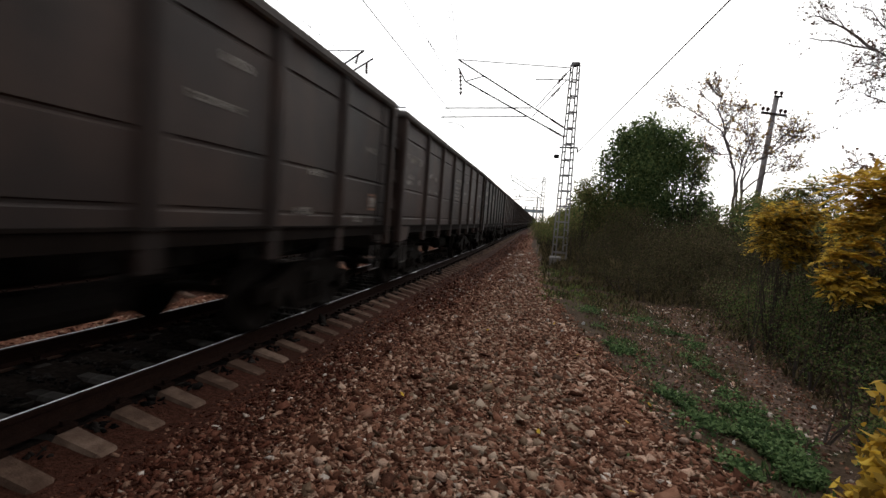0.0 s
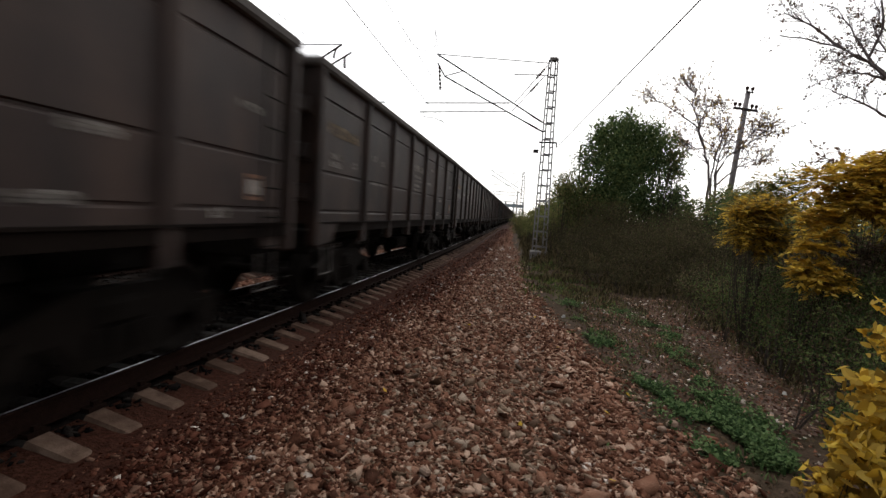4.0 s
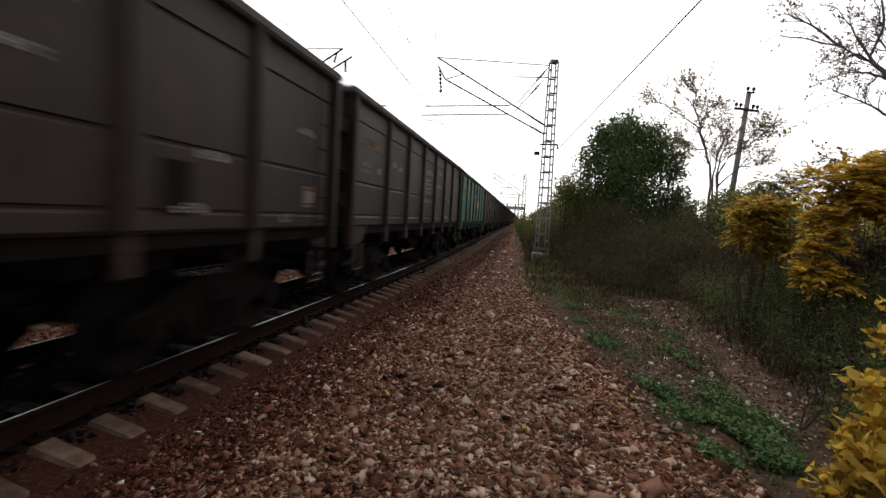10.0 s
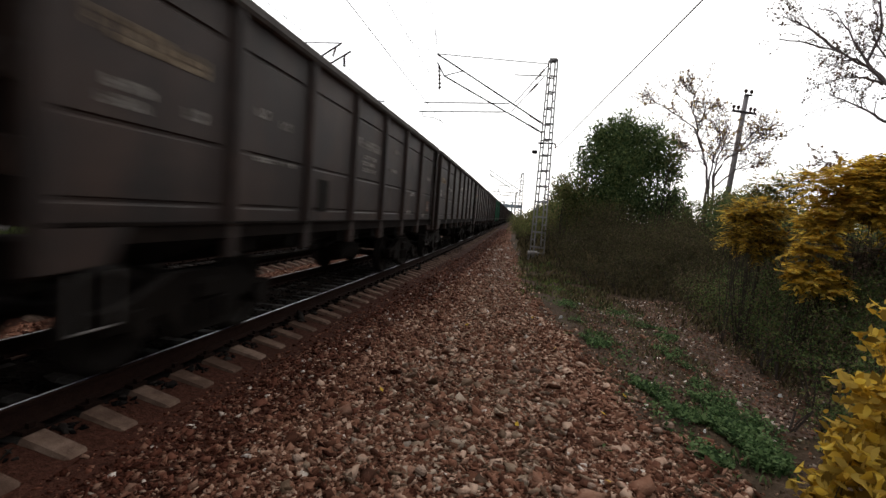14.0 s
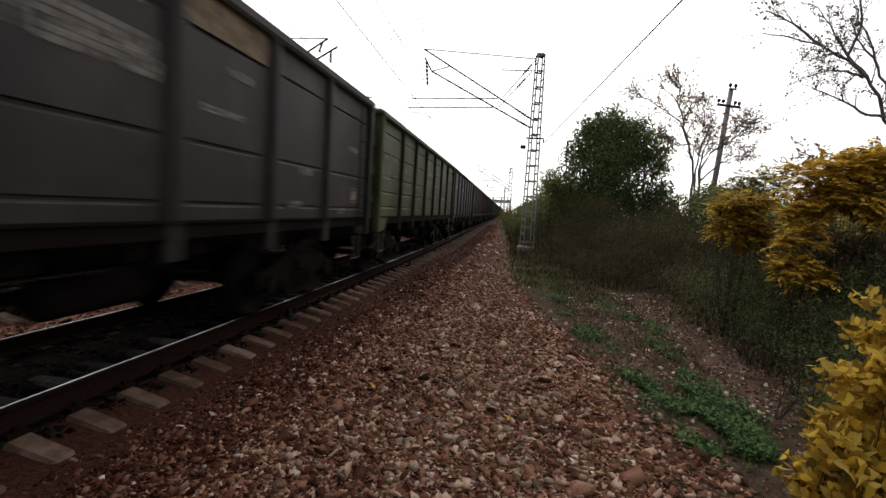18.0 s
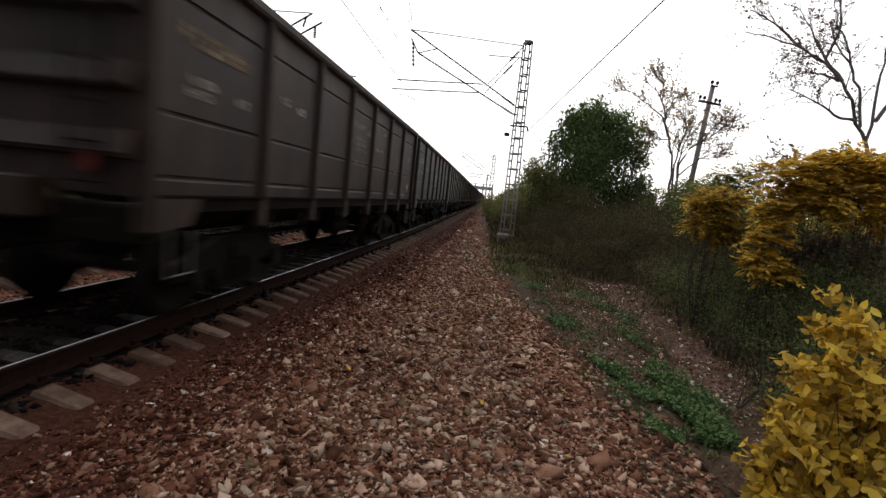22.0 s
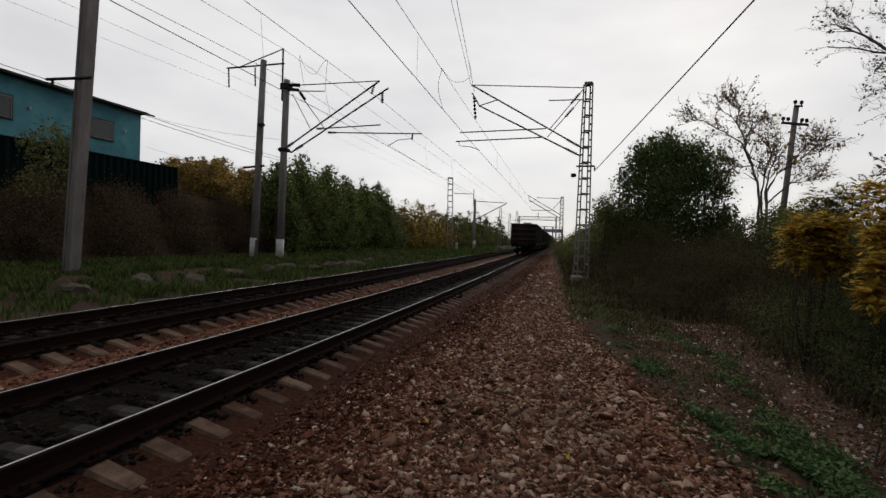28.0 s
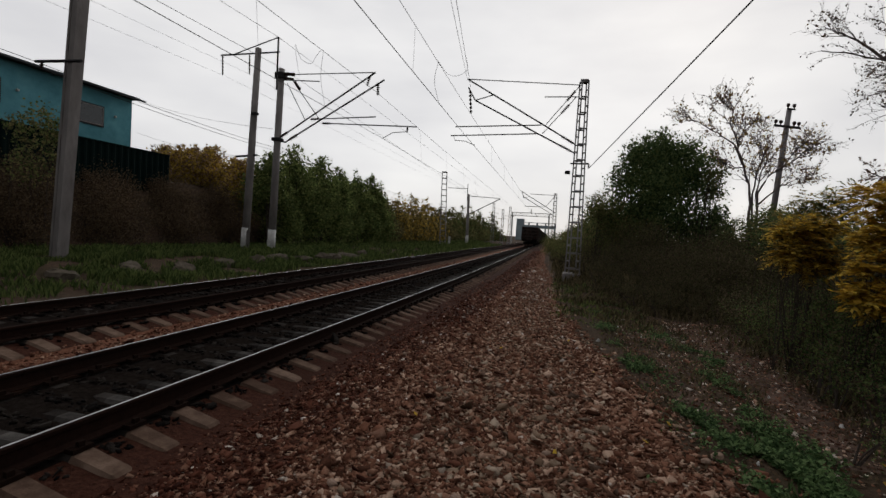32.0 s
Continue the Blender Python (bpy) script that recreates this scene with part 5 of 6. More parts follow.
# ---- trees and bushes ----
def bush(name, label, blobs, seed, mat, leaf_size, count, twigs=26, category="bush", fine=False, hollow=0.5, stem=0.02, leafmats=()):
    """blobs: x, y, z, radius across, radius up. Leaves crowd near the blobs' skins, with gaps."""
    rng = np.random.default_rng(seed)
    t = thing(name, label, category)
    wood = Shape()
    vol = np.array([b[3] ** 2 * b[4] for b in blobs])
    per = (count * vol / vol.sum()).astype(int)
    at = []
    for b, n in zip(blobs, per):
        c = np.array(b[:3])
        r = np.array((b[3], b[3], b[4]))
        # clumps of leaves on and in the blob
        m = max(6, n // 16)
        d = rng.normal(size=(m, 3))
        d /= np.linalg.norm(d, axis=1, keepdims=True)
        k = rng.uniform(hollow, 1.08, (m, 1))
        centre = c + d * r * k
        pick = rng.integers(0, m, n)
        at.append(centre[pick] + rng.normal(0, 0.16, (n, 3)) * r.mean())
        root = Vector((b[0] + rng.normal(0, 0.15), b[1] + rng.normal(0, 0.15), min(ground_z(b[0], b[1]) - 0.1, b[2])))
        for j in range(max(3, int(twigs * n / count))):
            e = Vector(centre[rng.integers(0, m)])
            mid = root.lerp(e, 0.55) + Vector((rng.normal(0, 0.12), rng.normal(0, 0.12), 0.1)) * float(r.mean())
            wood.tube([root, mid, e], [stem, stem * 0.65, stem * 0.25], 4)
    at = np.concatenate(at)
    g = np.array([ground_z(p[0], p[1]) for p in at]) if len(at) < 6000 else np.array([ground_z(blobs[0][0], blobs[0][1])] * len(at))
    at = at[at[:, 2] > g]
    tagged(part("stem", wood, MAT_BARK, t), kind="stuff")
    if leafmats:
        which = rng.integers(0, 1 + len(leafmats), len(at))
        for j, mm in enumerate((mat, *leafmats)):
            part("foliage", leaves("foliage", at[which == j], leaf_size, mm, seed + j, 0.35, fine), None, t)
    else:
        part("foliage", leaves("foliage", at, leaf_size, mat, seed, 0.35, fine), None, t)
    return t


def twig(rng, start, way, length, r, depth, wood, tips, least):
    """A bent twig that forks towards its end; notes where leaves hang."""
    pts, rs, d = [Vector(start)], [r], Vector(way).normalized()
    for i in range(3):
        d = (d + Vector((rng.gauss(0, 0.16), rng.gauss(0, 0.16), rng.gauss(0.04, 0.12)))).normalized()
        pts.append(pts[-1] + d * length / 3)
        rs.append(max(least * 0.6, r * (1 - 0.24 * (i + 1))))
    wood.tube(pts, rs, 4)
    tips += [pts[-1]] if depth else [pts[-1], pts[-2]]
    if depth:
        for j in (1, 2, 3):
            side = Vector((rng.gauss(0, 1), rng.gauss(0, 0.8), rng.gauss(0.2, 0.7)))
            side = (side - d * side.dot(d)).normalized()
            twig(rng, pts[j], d + side * rng.uniform(0.45, 0.95), length * rng.uniform(0.4, 0.7), max(least, rs[j] * 0.6), depth - 1, wood, tips, least)


def sparse_tree(label, lines, seed, mats, leaf_size, length, each, least, leafy_tips, category="tree"):
    """A thinly leaved tree: main limbs, forking twigs along their upper parts, and small drooping tufts of leaves at the twigs' ends."""
    rng, nrg = random.Random(seed), np.random.default_rng(seed)
    t = thing(category, label, category)
    wood, tips = Shape(), []
    for line, r in lines:
        pts = [Vector(p) for p in line]
        fine = []
        for a, b in zip(pts[:-1], pts[1:]):
            fine += [a.lerp(b, i / 3) + Vector((rng.gauss(0, 0.018), rng.gauss(0, 0.05), rng.gauss(0, 0.018))) * (b - a).length * (i > 0) for i in range(3)]
        fine.append(pts[-1])
        n = len(fine)
        rs = [max(least, r * (1 - 0.8 * i / (n - 1))) for i in range(n)]
        wood.tube(fine, rs, 7)
        for k in range(each):
            j = rng.randrange(int(n * 0.4), n)
            d = (fine[min(j + 1, n - 1)] - fine[max(j - 1, 0)]).normalized()
            side = Vector((rng.gauss(0, 1), rng.gauss(0, 0.8), rng.gauss(0.25, 0.7)))
            side = (side - d * side.dot(d)).normalized()
            twig(rng, fine[j], d + side * rng.uniform(0.4, 0.9), length * rng.uniform(0.5, 1.1) * (1 - 0.35 * j / n), max(least, rs[j] * 0.5), 2 if j < n - 2 else 1, wood, tips, least)
    part("trunk", wood, MAT_TWIG, t, "bare grey-brown trunk and limbs")
    tp = np.array([tuple(p) for p in tips])
    tp = tp[nrg.random(len(tp)) < 0.42]
    each_tip = nrg.integers(1, leafy_tips + 1, len(tp))
    at = np.repeat(tp, each_tip, axis=0)
    at = at + nrg.normal(0, 0.4, at.shape) * leaf_size - (0, 0, 0.25 * leaf_size)
    which = nrg.integers(0, len(mats), len(at))
    for j, m in enumerate(mats):
        part("foliage", leaves("foliage", at[which == j], leaf_size, m, seed + j, 0.35), None, t, "sparse withered leaves")
    return t


def bushes(label, blobs, seed, mat, leaf_size, count, leafmats=(), fine=False, hollow=0.4, stem=0.015, twigs=14):
    """One bush for each blob, with two lesser lobes to break its outline."""
    rng = random.Random(seed)
    vol = sum(b[3] ** 2 * b[4] for b in blobs)
    for k, (x, y, z, r, h) in enumerate(blobs):
        lobes = [(x, y, z, r, h)]
        for q in range(3):
            a = rng.uniform(0, 6.28)
            lobes.append((x + r * 0.7 * math.cos(a), y + r * 0.7 * math.sin(a), z + rng.uniform(-0.3, 0.55) * h, r * rng.uniform(0.4, 0.6), h * rng.uniform(0.4, 0.65)))
        bush("bush", label, lobes, seed * 10 + k, mat, leaf_size, int(count * r * r * h / vol), twigs, fine=fine, hollow=hollow, stem=stem, leafmats=leafmats)


def sprays(label, blobs, seed, mats, count, length=0.42, leaflet=0.085, stem=0.008):
    """A shrub of long feathered leaves: leaflets in pairs along drooping stalks."""
    rng = np.random.default_rng(seed)
    t = thing("shrub", label, "shrub")
    vol = np.array([b[3] ** 2 * b[4] for b in blobs])
    wood, quads = Shape(), []
    for b, n in zip(blobs, np.maximum(4, (count * vol / vol.sum()).astype(int))):
        c, r = np.array(b[:3]), np.array((b[3], b[3], b[4]))
        d = rng.normal(size=(n, 3))
        d /= np.linalg.norm(d, axis=1, keepdims=True)
        p = c + d * r * rng.uniform(0.15, 0.95, (n, 1))
        out = d * (1, 1, 0.35) + rng.normal(0, 0.3, (n, 3)) + (0, 0, 0.22)
        out /= np.linalg.norm(out, axis=1, keepdims=True)
        ln = length * rng.uniform(0.6, 1.2, n)
        side = np.cross(out, (0, 0, 1.0))
        side /= np.linalg.norm(side, axis=1, keepdims=True) + 1e-6
        for q in range(8):
            s = 0.15 + 0.85 * q / 7
            at = p + out * (ln * s)[:, None] - np.array((0, 0, 0.38)) * (ln * s * s)[:, None]
            for sg in (-1, 1):
                way = side * sg * 0.8 + out * 0.55 + rng.normal(0, 0.14, (n, 3)) - (0, 0, 0.28)
                way /= np.linalg.norm(way, axis=1, keepdims=True)
                w = np.cross(way, (0, 0, 1.0)) * 0.9 + rng.normal(0, 0.2, (n, 3))
                size = leaflet * rng.uniform(0.75, 1.25, (n, 1)) * (1.05 - 0.45 * s)
                quads.append(np.stack([at, at + way * size * 0.45 + w * size * 0.25, at + way * size, at + way * size * 0.45 - w * size * 0.25], 1))
        root = Vector((b[0] + rng.normal(0, 0.1), b[1] + rng.normal(0, 0.1), min(ground_z(b[0], b[1]) - 0.05, b[2])))
        for j in range(max(2, n // 14)):
            e = Vector(p[rng.integers(0, n)])
            mid = root.lerp(e, 0.5) + Vector((rng.normal(0, 0.1), rng.normal(0, 0.1), 0.1))
            wood.tube([root, mid, e], [stem, stem * 0.7, stem * 0.3], 4)
    tagged(part("stem", wood, MAT_BARK, t), kind="stuff")
    v = np.concatenate(quads)
    which = rng.integers(0, len(mats), len(v))
    for j, m in enumerate(mats):
        vj = v[which == j].reshape(-1, 3)
        part("foliage", big_mesh("foliage", vj, np.arange(len(vj)).reshape(-1, 4), m), None, t)
    return t


# dense dark tree behind the mast
bush("tree", "dense dark green broad tree with uneven crown", [(4.5, 25.5, 5.6, 1.8, 1.5), (3.5, 25.2, 5.4, 1.1, 1.2), (5.7, 25.4, 5.0, 1.4, 1.4), (4.2, 24.5, 4.2, 1.6, 1.2), (4.4, 24.6, 3.0, 1.9, 1.1), (3.2, 24.4, 2.4, 1.2, 1.1),
     (2.6, 25, 2.8, 1.2, 1.4), (6.6, 25, 2.6, 1.3, 1.3), (4.3, 25.6, 6.7, 1.0, 0.7), (3.5, 25.5, 6.3, 0.8, 0.6), (5.3, 25.3, 6.4, 0.9, 0.7), (2.6, 25, 4.5, 0.8, 0.9), (2.7, 25.1, 6.3, 0.3, 0.45), (4.4, 25.5, 7.35, 0.35, 0.3),
     (6.9, 25.4, 4.4, 0.7, 0.8), (2.3, 24.8, 5.2, 0.4, 0.4), (3.0, 25.3, 6.7, 0.3, 0.3), (6.3, 25.5, 5.9, 0.5, 0.5), (5.4, 24.8, 1.9, 1.1, 0.9), (3.7, 25.4, 7.0, 0.35, 0.3), (7.1, 25.2, 3.3, 0.6, 0.6)], 21, MAT_LEAF_DARK, 0.115, 50000, 40, "tree", hollow=0.25, stem=0.035, leafmats=(MAT_LEAF_DARK, MAT_LEAF_GREEN, MAT_LEAF_DARK))
bushes("yellowing olive bush at the edge of the dense tree", [(6.6, 24.4, 4.9, 0.6, 0.9), (1.9, 24.0, 2.6, 0.9, 1.4), (3.2, 23.6, 1.9, 1.2, 1.0)], 211, MAT_LEAF_OLIVE, 0.085, 11000, (MAT_LEAF_GREEN,))
bushes("green and olive bush beyond the mast", [(1.5, 27, 2.2, 1.0, 1.5), (0.4, 31, 1.1, 0.9, 0.9), (-0.5, 40, 0.9, 1.1, 1.0), (1.7, 28, 3.7, 0.6, 0.8), (1.6, 35, 1.8, 1.3, 1.7), (-1.0, 55, 1.1, 1.5, 1.3)],
       22, MAT_LEAF_GREEN, 0.085, 26000, (MAT_LEAF_OLIVE,))
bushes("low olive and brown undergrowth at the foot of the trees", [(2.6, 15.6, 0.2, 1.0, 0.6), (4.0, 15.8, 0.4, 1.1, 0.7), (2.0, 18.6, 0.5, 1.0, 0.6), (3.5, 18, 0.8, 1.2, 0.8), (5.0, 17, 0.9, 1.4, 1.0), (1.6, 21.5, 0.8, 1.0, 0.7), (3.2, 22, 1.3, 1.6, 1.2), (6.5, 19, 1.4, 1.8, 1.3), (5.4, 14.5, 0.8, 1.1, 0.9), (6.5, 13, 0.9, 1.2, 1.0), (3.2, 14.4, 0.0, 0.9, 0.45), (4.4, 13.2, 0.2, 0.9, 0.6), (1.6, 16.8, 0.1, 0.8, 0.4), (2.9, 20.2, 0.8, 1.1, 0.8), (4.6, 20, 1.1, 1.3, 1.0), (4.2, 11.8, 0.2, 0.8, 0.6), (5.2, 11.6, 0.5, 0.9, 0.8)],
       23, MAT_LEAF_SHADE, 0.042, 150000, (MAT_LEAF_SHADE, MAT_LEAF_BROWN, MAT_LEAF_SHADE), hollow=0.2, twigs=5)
bushes("green bush between the tree and the yellow shrubs", [(6.9, 17, 1.9, 1.1, 1.1), (7.8, 19, 2.1, 1.4, 1.15), (9.5, 22, 2.3, 1.7, 1.3), (8.3, 15.5, 1.8, 1.1, 1.0), (6.4, 15.0, 2.0, 0.8, 0.8)], 24, MAT_LEAF_GREEN, 0.075, 30000, (MAT_LEAF_DARK, MAT_LEAF_OLIVE))
sprays("golden autumn shrub with drooping feathered leaves", [(3.8, 9.0, 2.02, 0.32, 0.2), (4.1, 9.2, 2.12, 0.24, 0.18), (3.78, 8.9, 1.7, 0.28, 0.22), (4.1, 9.2, 1.7, 0.24, 0.22), (3.92, 9.0, 1.42, 0.24, 0.14), (3.52, 8.95, 2.0, 0.14, 0.12), (4.38, 9.2, 2.1, 0.16, 0.14), (3.55, 8.9, 1.6, 0.14, 0.16), (4.35, 9.2, 1.6, 0.16, 0.2)], 25, (MAT_LEAF_GOLD, MAT_LEAF_YELLOW, MAT_LEAF_YELLOW, MAT_LEAF_OLIVE), 560, 0.28, 0.12)
sprays("yellow-green sapling behind the golden shrub", [(4.85, 11.0, 2.75, 0.3, 0.22), (4.6, 11.0, 2.3, 0.4, 0.35), (5.3, 11.2, 2.6, 0.35, 0.35), (5.7, 11.3, 2.9, 0.3, 0.3)], 251, (MAT_LEAF_FRESH, MAT_LEAF_OLIVE, MAT_LEAF_GOLD), 420, 0.3, 0.1)
sprays("large yellow autumn shrub with feathered leaves beside the path", [(4.45, 8.0, 2.5, 0.36, 0.22), (4.9, 8.1, 2.65, 0.4, 0.24), (5.45, 8.2, 2.75, 0.5, 0.26), (6.1, 8.3, 2.7, 0.5, 0.3), (6.8, 8.3, 2.55, 0.5, 0.35), (4.75, 8.0, 2.2, 0.45, 0.25), (5.5, 8.1, 2.25, 0.5, 0.35), (6.4, 8.2, 2.1, 0.5, 0.35)],
       26, (MAT_LEAF_YELLOW, MAT_LEAF_YELLOW, MAT_LEAF_GOLD), 1400, 0.36, 0.15)
sprays("bright yellow branch of the shrub drooping over the bank", [(4.3, 7.9, 1.9, 0.2, 0.22), (4.25, 7.8, 1.5, 0.18, 0.2), (4.15, 7.7, 1.15, 0.24, 0.16), (4.35, 7.7, 0.98, 0.24, 0.1)], 261, (MAT_LEAF_YELLOW, MAT_LEAF_YELLOW, MAT_LEAF_GOLD), 200, 0.26, 0.16)
sprays("dry pinkish brown feathered sapling among the yellow shrubs", [(5.0, 8.3, 1.45, 0.5, 0.25), (5.8, 8.5, 1.4, 0.5, 0.4), (4.7, 9.0, 2.8, 0.2, 0.14), (5.0, 9.0, 2.95, 0.2, 0.16), (5.9, 9.0, 3.0, 0.3, 0.2)], 262, (MAT_LEAF_PINK, MAT_LEAF_RUST, MAT_LEAF_BROWN), 330, 0.3, 0.11)
bush("bush", "near yellow shrub with large leaves", [(2.2, 3.2, 0.75, 0.24, 0.28), (2.5, 3.4, 1.02, 0.24, 0.26), (2.03, 3.1, 0.38, 0.27, 0.28), (2.55, 3.3, 0.5, 0.38, 0.42), (1.95, 3.05, 0.02, 0.3, 0.24), (2.35, 3.1, 0.1, 0.42, 0.32)], 27, MAT_LEAF_YELLOW, 0.088, 4000, 60, fine=True, stem=0.006, leafmats=(MAT_LEAF_YELLOW, MAT_LEAF_GOLD, MAT_LEAF_GOLD), hollow=0.1)
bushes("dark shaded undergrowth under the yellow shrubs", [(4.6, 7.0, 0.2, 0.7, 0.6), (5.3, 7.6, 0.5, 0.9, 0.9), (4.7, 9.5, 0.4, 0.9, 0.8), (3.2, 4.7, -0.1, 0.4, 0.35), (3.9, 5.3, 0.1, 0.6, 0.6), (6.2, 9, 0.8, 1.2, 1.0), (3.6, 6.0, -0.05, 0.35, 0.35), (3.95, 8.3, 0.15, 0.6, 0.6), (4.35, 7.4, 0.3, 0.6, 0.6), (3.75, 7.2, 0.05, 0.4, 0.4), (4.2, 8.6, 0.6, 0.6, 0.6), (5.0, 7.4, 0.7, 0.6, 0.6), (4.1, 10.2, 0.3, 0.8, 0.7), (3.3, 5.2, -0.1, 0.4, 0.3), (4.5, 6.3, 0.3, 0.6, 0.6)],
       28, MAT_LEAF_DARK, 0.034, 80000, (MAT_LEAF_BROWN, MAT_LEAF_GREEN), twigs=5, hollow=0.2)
sparse_tree("half-bare tree with a few rusty leaves", [
    ([(10.9, 32, 1.0), (10.8, 32, 3.2), (10.69, 32, 5.13), (10.29, 32, 6.71), (9.83, 32, 8.2), (9.4, 32.2, 9.35), (8.35, 32.3, 10.5)], 0.10), ([(10.29, 32, 6.71), (9.54, 31.6, 8.02), (8.54, 31.4, 8.66), (7.38, 31.3, 9.31), (6.55, 31.2, 9.63)], 0.06),
    ([(9.83, 32, 8.2), (10.31, 32.4, 9.38), (10.88, 32.6, 9.63)], 0.05), ([(9.4, 32.2, 9.35), (9.46, 32.2, 10.19), (8.78, 32.3, 10.84)], 0.05), ([(11.0, 32.2, 1.0), (10.85, 32, 5.14), (10.94, 31.8, 6.4), (11.13, 31.6, 7.41), (10.72, 31.5, 8.39)], 0.07),
    ([(11.1, 32, 1.0), (11.07, 32.1, 5.15), (11.25, 32.2, 6.25), (11.59, 32.3, 7.26), (11.65, 32.4, 8.09)], 0.07), ([(11.2, 32.3, 1.0), (11.22, 32.3, 5.16), (11.7, 32.2, 6.27), (12.39, 32, 6.8), (13.32, 31.8, 7.66), (14.41, 31.6, 8.18)], 0.08),
    ([(12.39, 32, 6.8), (13.01, 32.3, 7.81), (13.66, 32.5, 8.48)], 0.05), ([(11.2, 32.3, 4.4), (11.97, 32.4, 5.2), (12.51, 32.4, 5.73), (13.2, 32.5, 6.1), (13.77, 32.5, 6.21)], 0.06), ([(10.29, 32, 6.71), (9.68, 32.3, 6.68), (9.0, 32.5, 7.33)], 0.05)],
    31, (MAT_LEAF_PINK, MAT_LEAF_RUST, MAT_LEAF_GOLD), 0.13, 1.4, 27, 0.0095, 3)
sparse_tree("nearly bare tree reaching over the shrubs", [
    ([(7.5, 10.2, 0.2), (7.3, 10.1, 1.8), (6.99, 10, 3.02), (6.84, 10, 3.43), (6.48, 10, 4.09), (6.19, 10, 4.59), (5.83, 10, 4.9), (5.37, 10, 5.15), (4.82, 10, 5.3), (4.3, 10, 5.38)], 0.046), ([(6.19, 10, 4.59), (5.93, 10.2, 5.05), (5.72, 10.3, 5.46), (5.38, 10.3, 5.96)], 0.035),
    ([(6.57, 10, 3.88), (6.13, 9.8, 3.87), (5.78, 9.7, 4.02), (5.33, 9.6, 4.17), (5.07, 9.6, 4.27)], 0.03), ([(6.12, 10, 4.59), (5.71, 9.8, 4.64), (5.38, 9.7, 4.61), (4.95, 9.7, 4.47)], 0.028), ([(5.37, 10, 5.15), (4.99, 10.1, 5.51), (4.68, 10.2, 5.76), (4.42, 10.2, 5.87)], 0.028),
    ([(5.93, 10.2, 5.05), (5.91, 9.9, 5.46), (5.72, 9.7, 5.86), (5.6, 9.6, 6.3)], 0.028), ([(6.66, 10, 3.78), (6.68, 10.2, 4.4), (6.54, 10.3, 4.85), (6.38, 10.4, 5.41), (6.2, 10.5, 5.81), (6.1, 10.6, 6.4)], 0.03), ([(6.8, 10, 3.5), (6.82, 10, 4.55), (6.83, 10, 5.16), (7.0, 10, 6.2)], 0.03),
    ([(5.83, 10, 4.9), (5.53, 9.8, 4.97), (5.25, 9.7, 4.89)], 0.025), ([(6.9, 10, 3.9), (7.4, 10.1, 4.8), (7.8, 10.1, 5.8)], 0.04), ([(6.54, 10.3, 4.85), (6.15, 10.3, 5.35), (5.95, 10.3, 5.75)], 0.025)],
    35, (MAT_LEAF_RUST, MAT_LEAF_SCRUB), 0.046, 0.55, 17, 0.0028, 2)
sparse_tree("dry brown sapling with drooping leaflets", [([(5.5, 9.2, 0.4), (5.2, 9.0, 2.2), (4.9, 9.0, 2.95), (4.6, 9.0, 3.1)], 0.02), ([(5.2, 9.0, 2.2), (5.6, 9.0, 2.8), (5.9, 9.0, 3.2)], 0.016)], 36, (MAT_LEAF_PINK,), 0.06, 0.3, 4, 0.004, 2, "shrub")

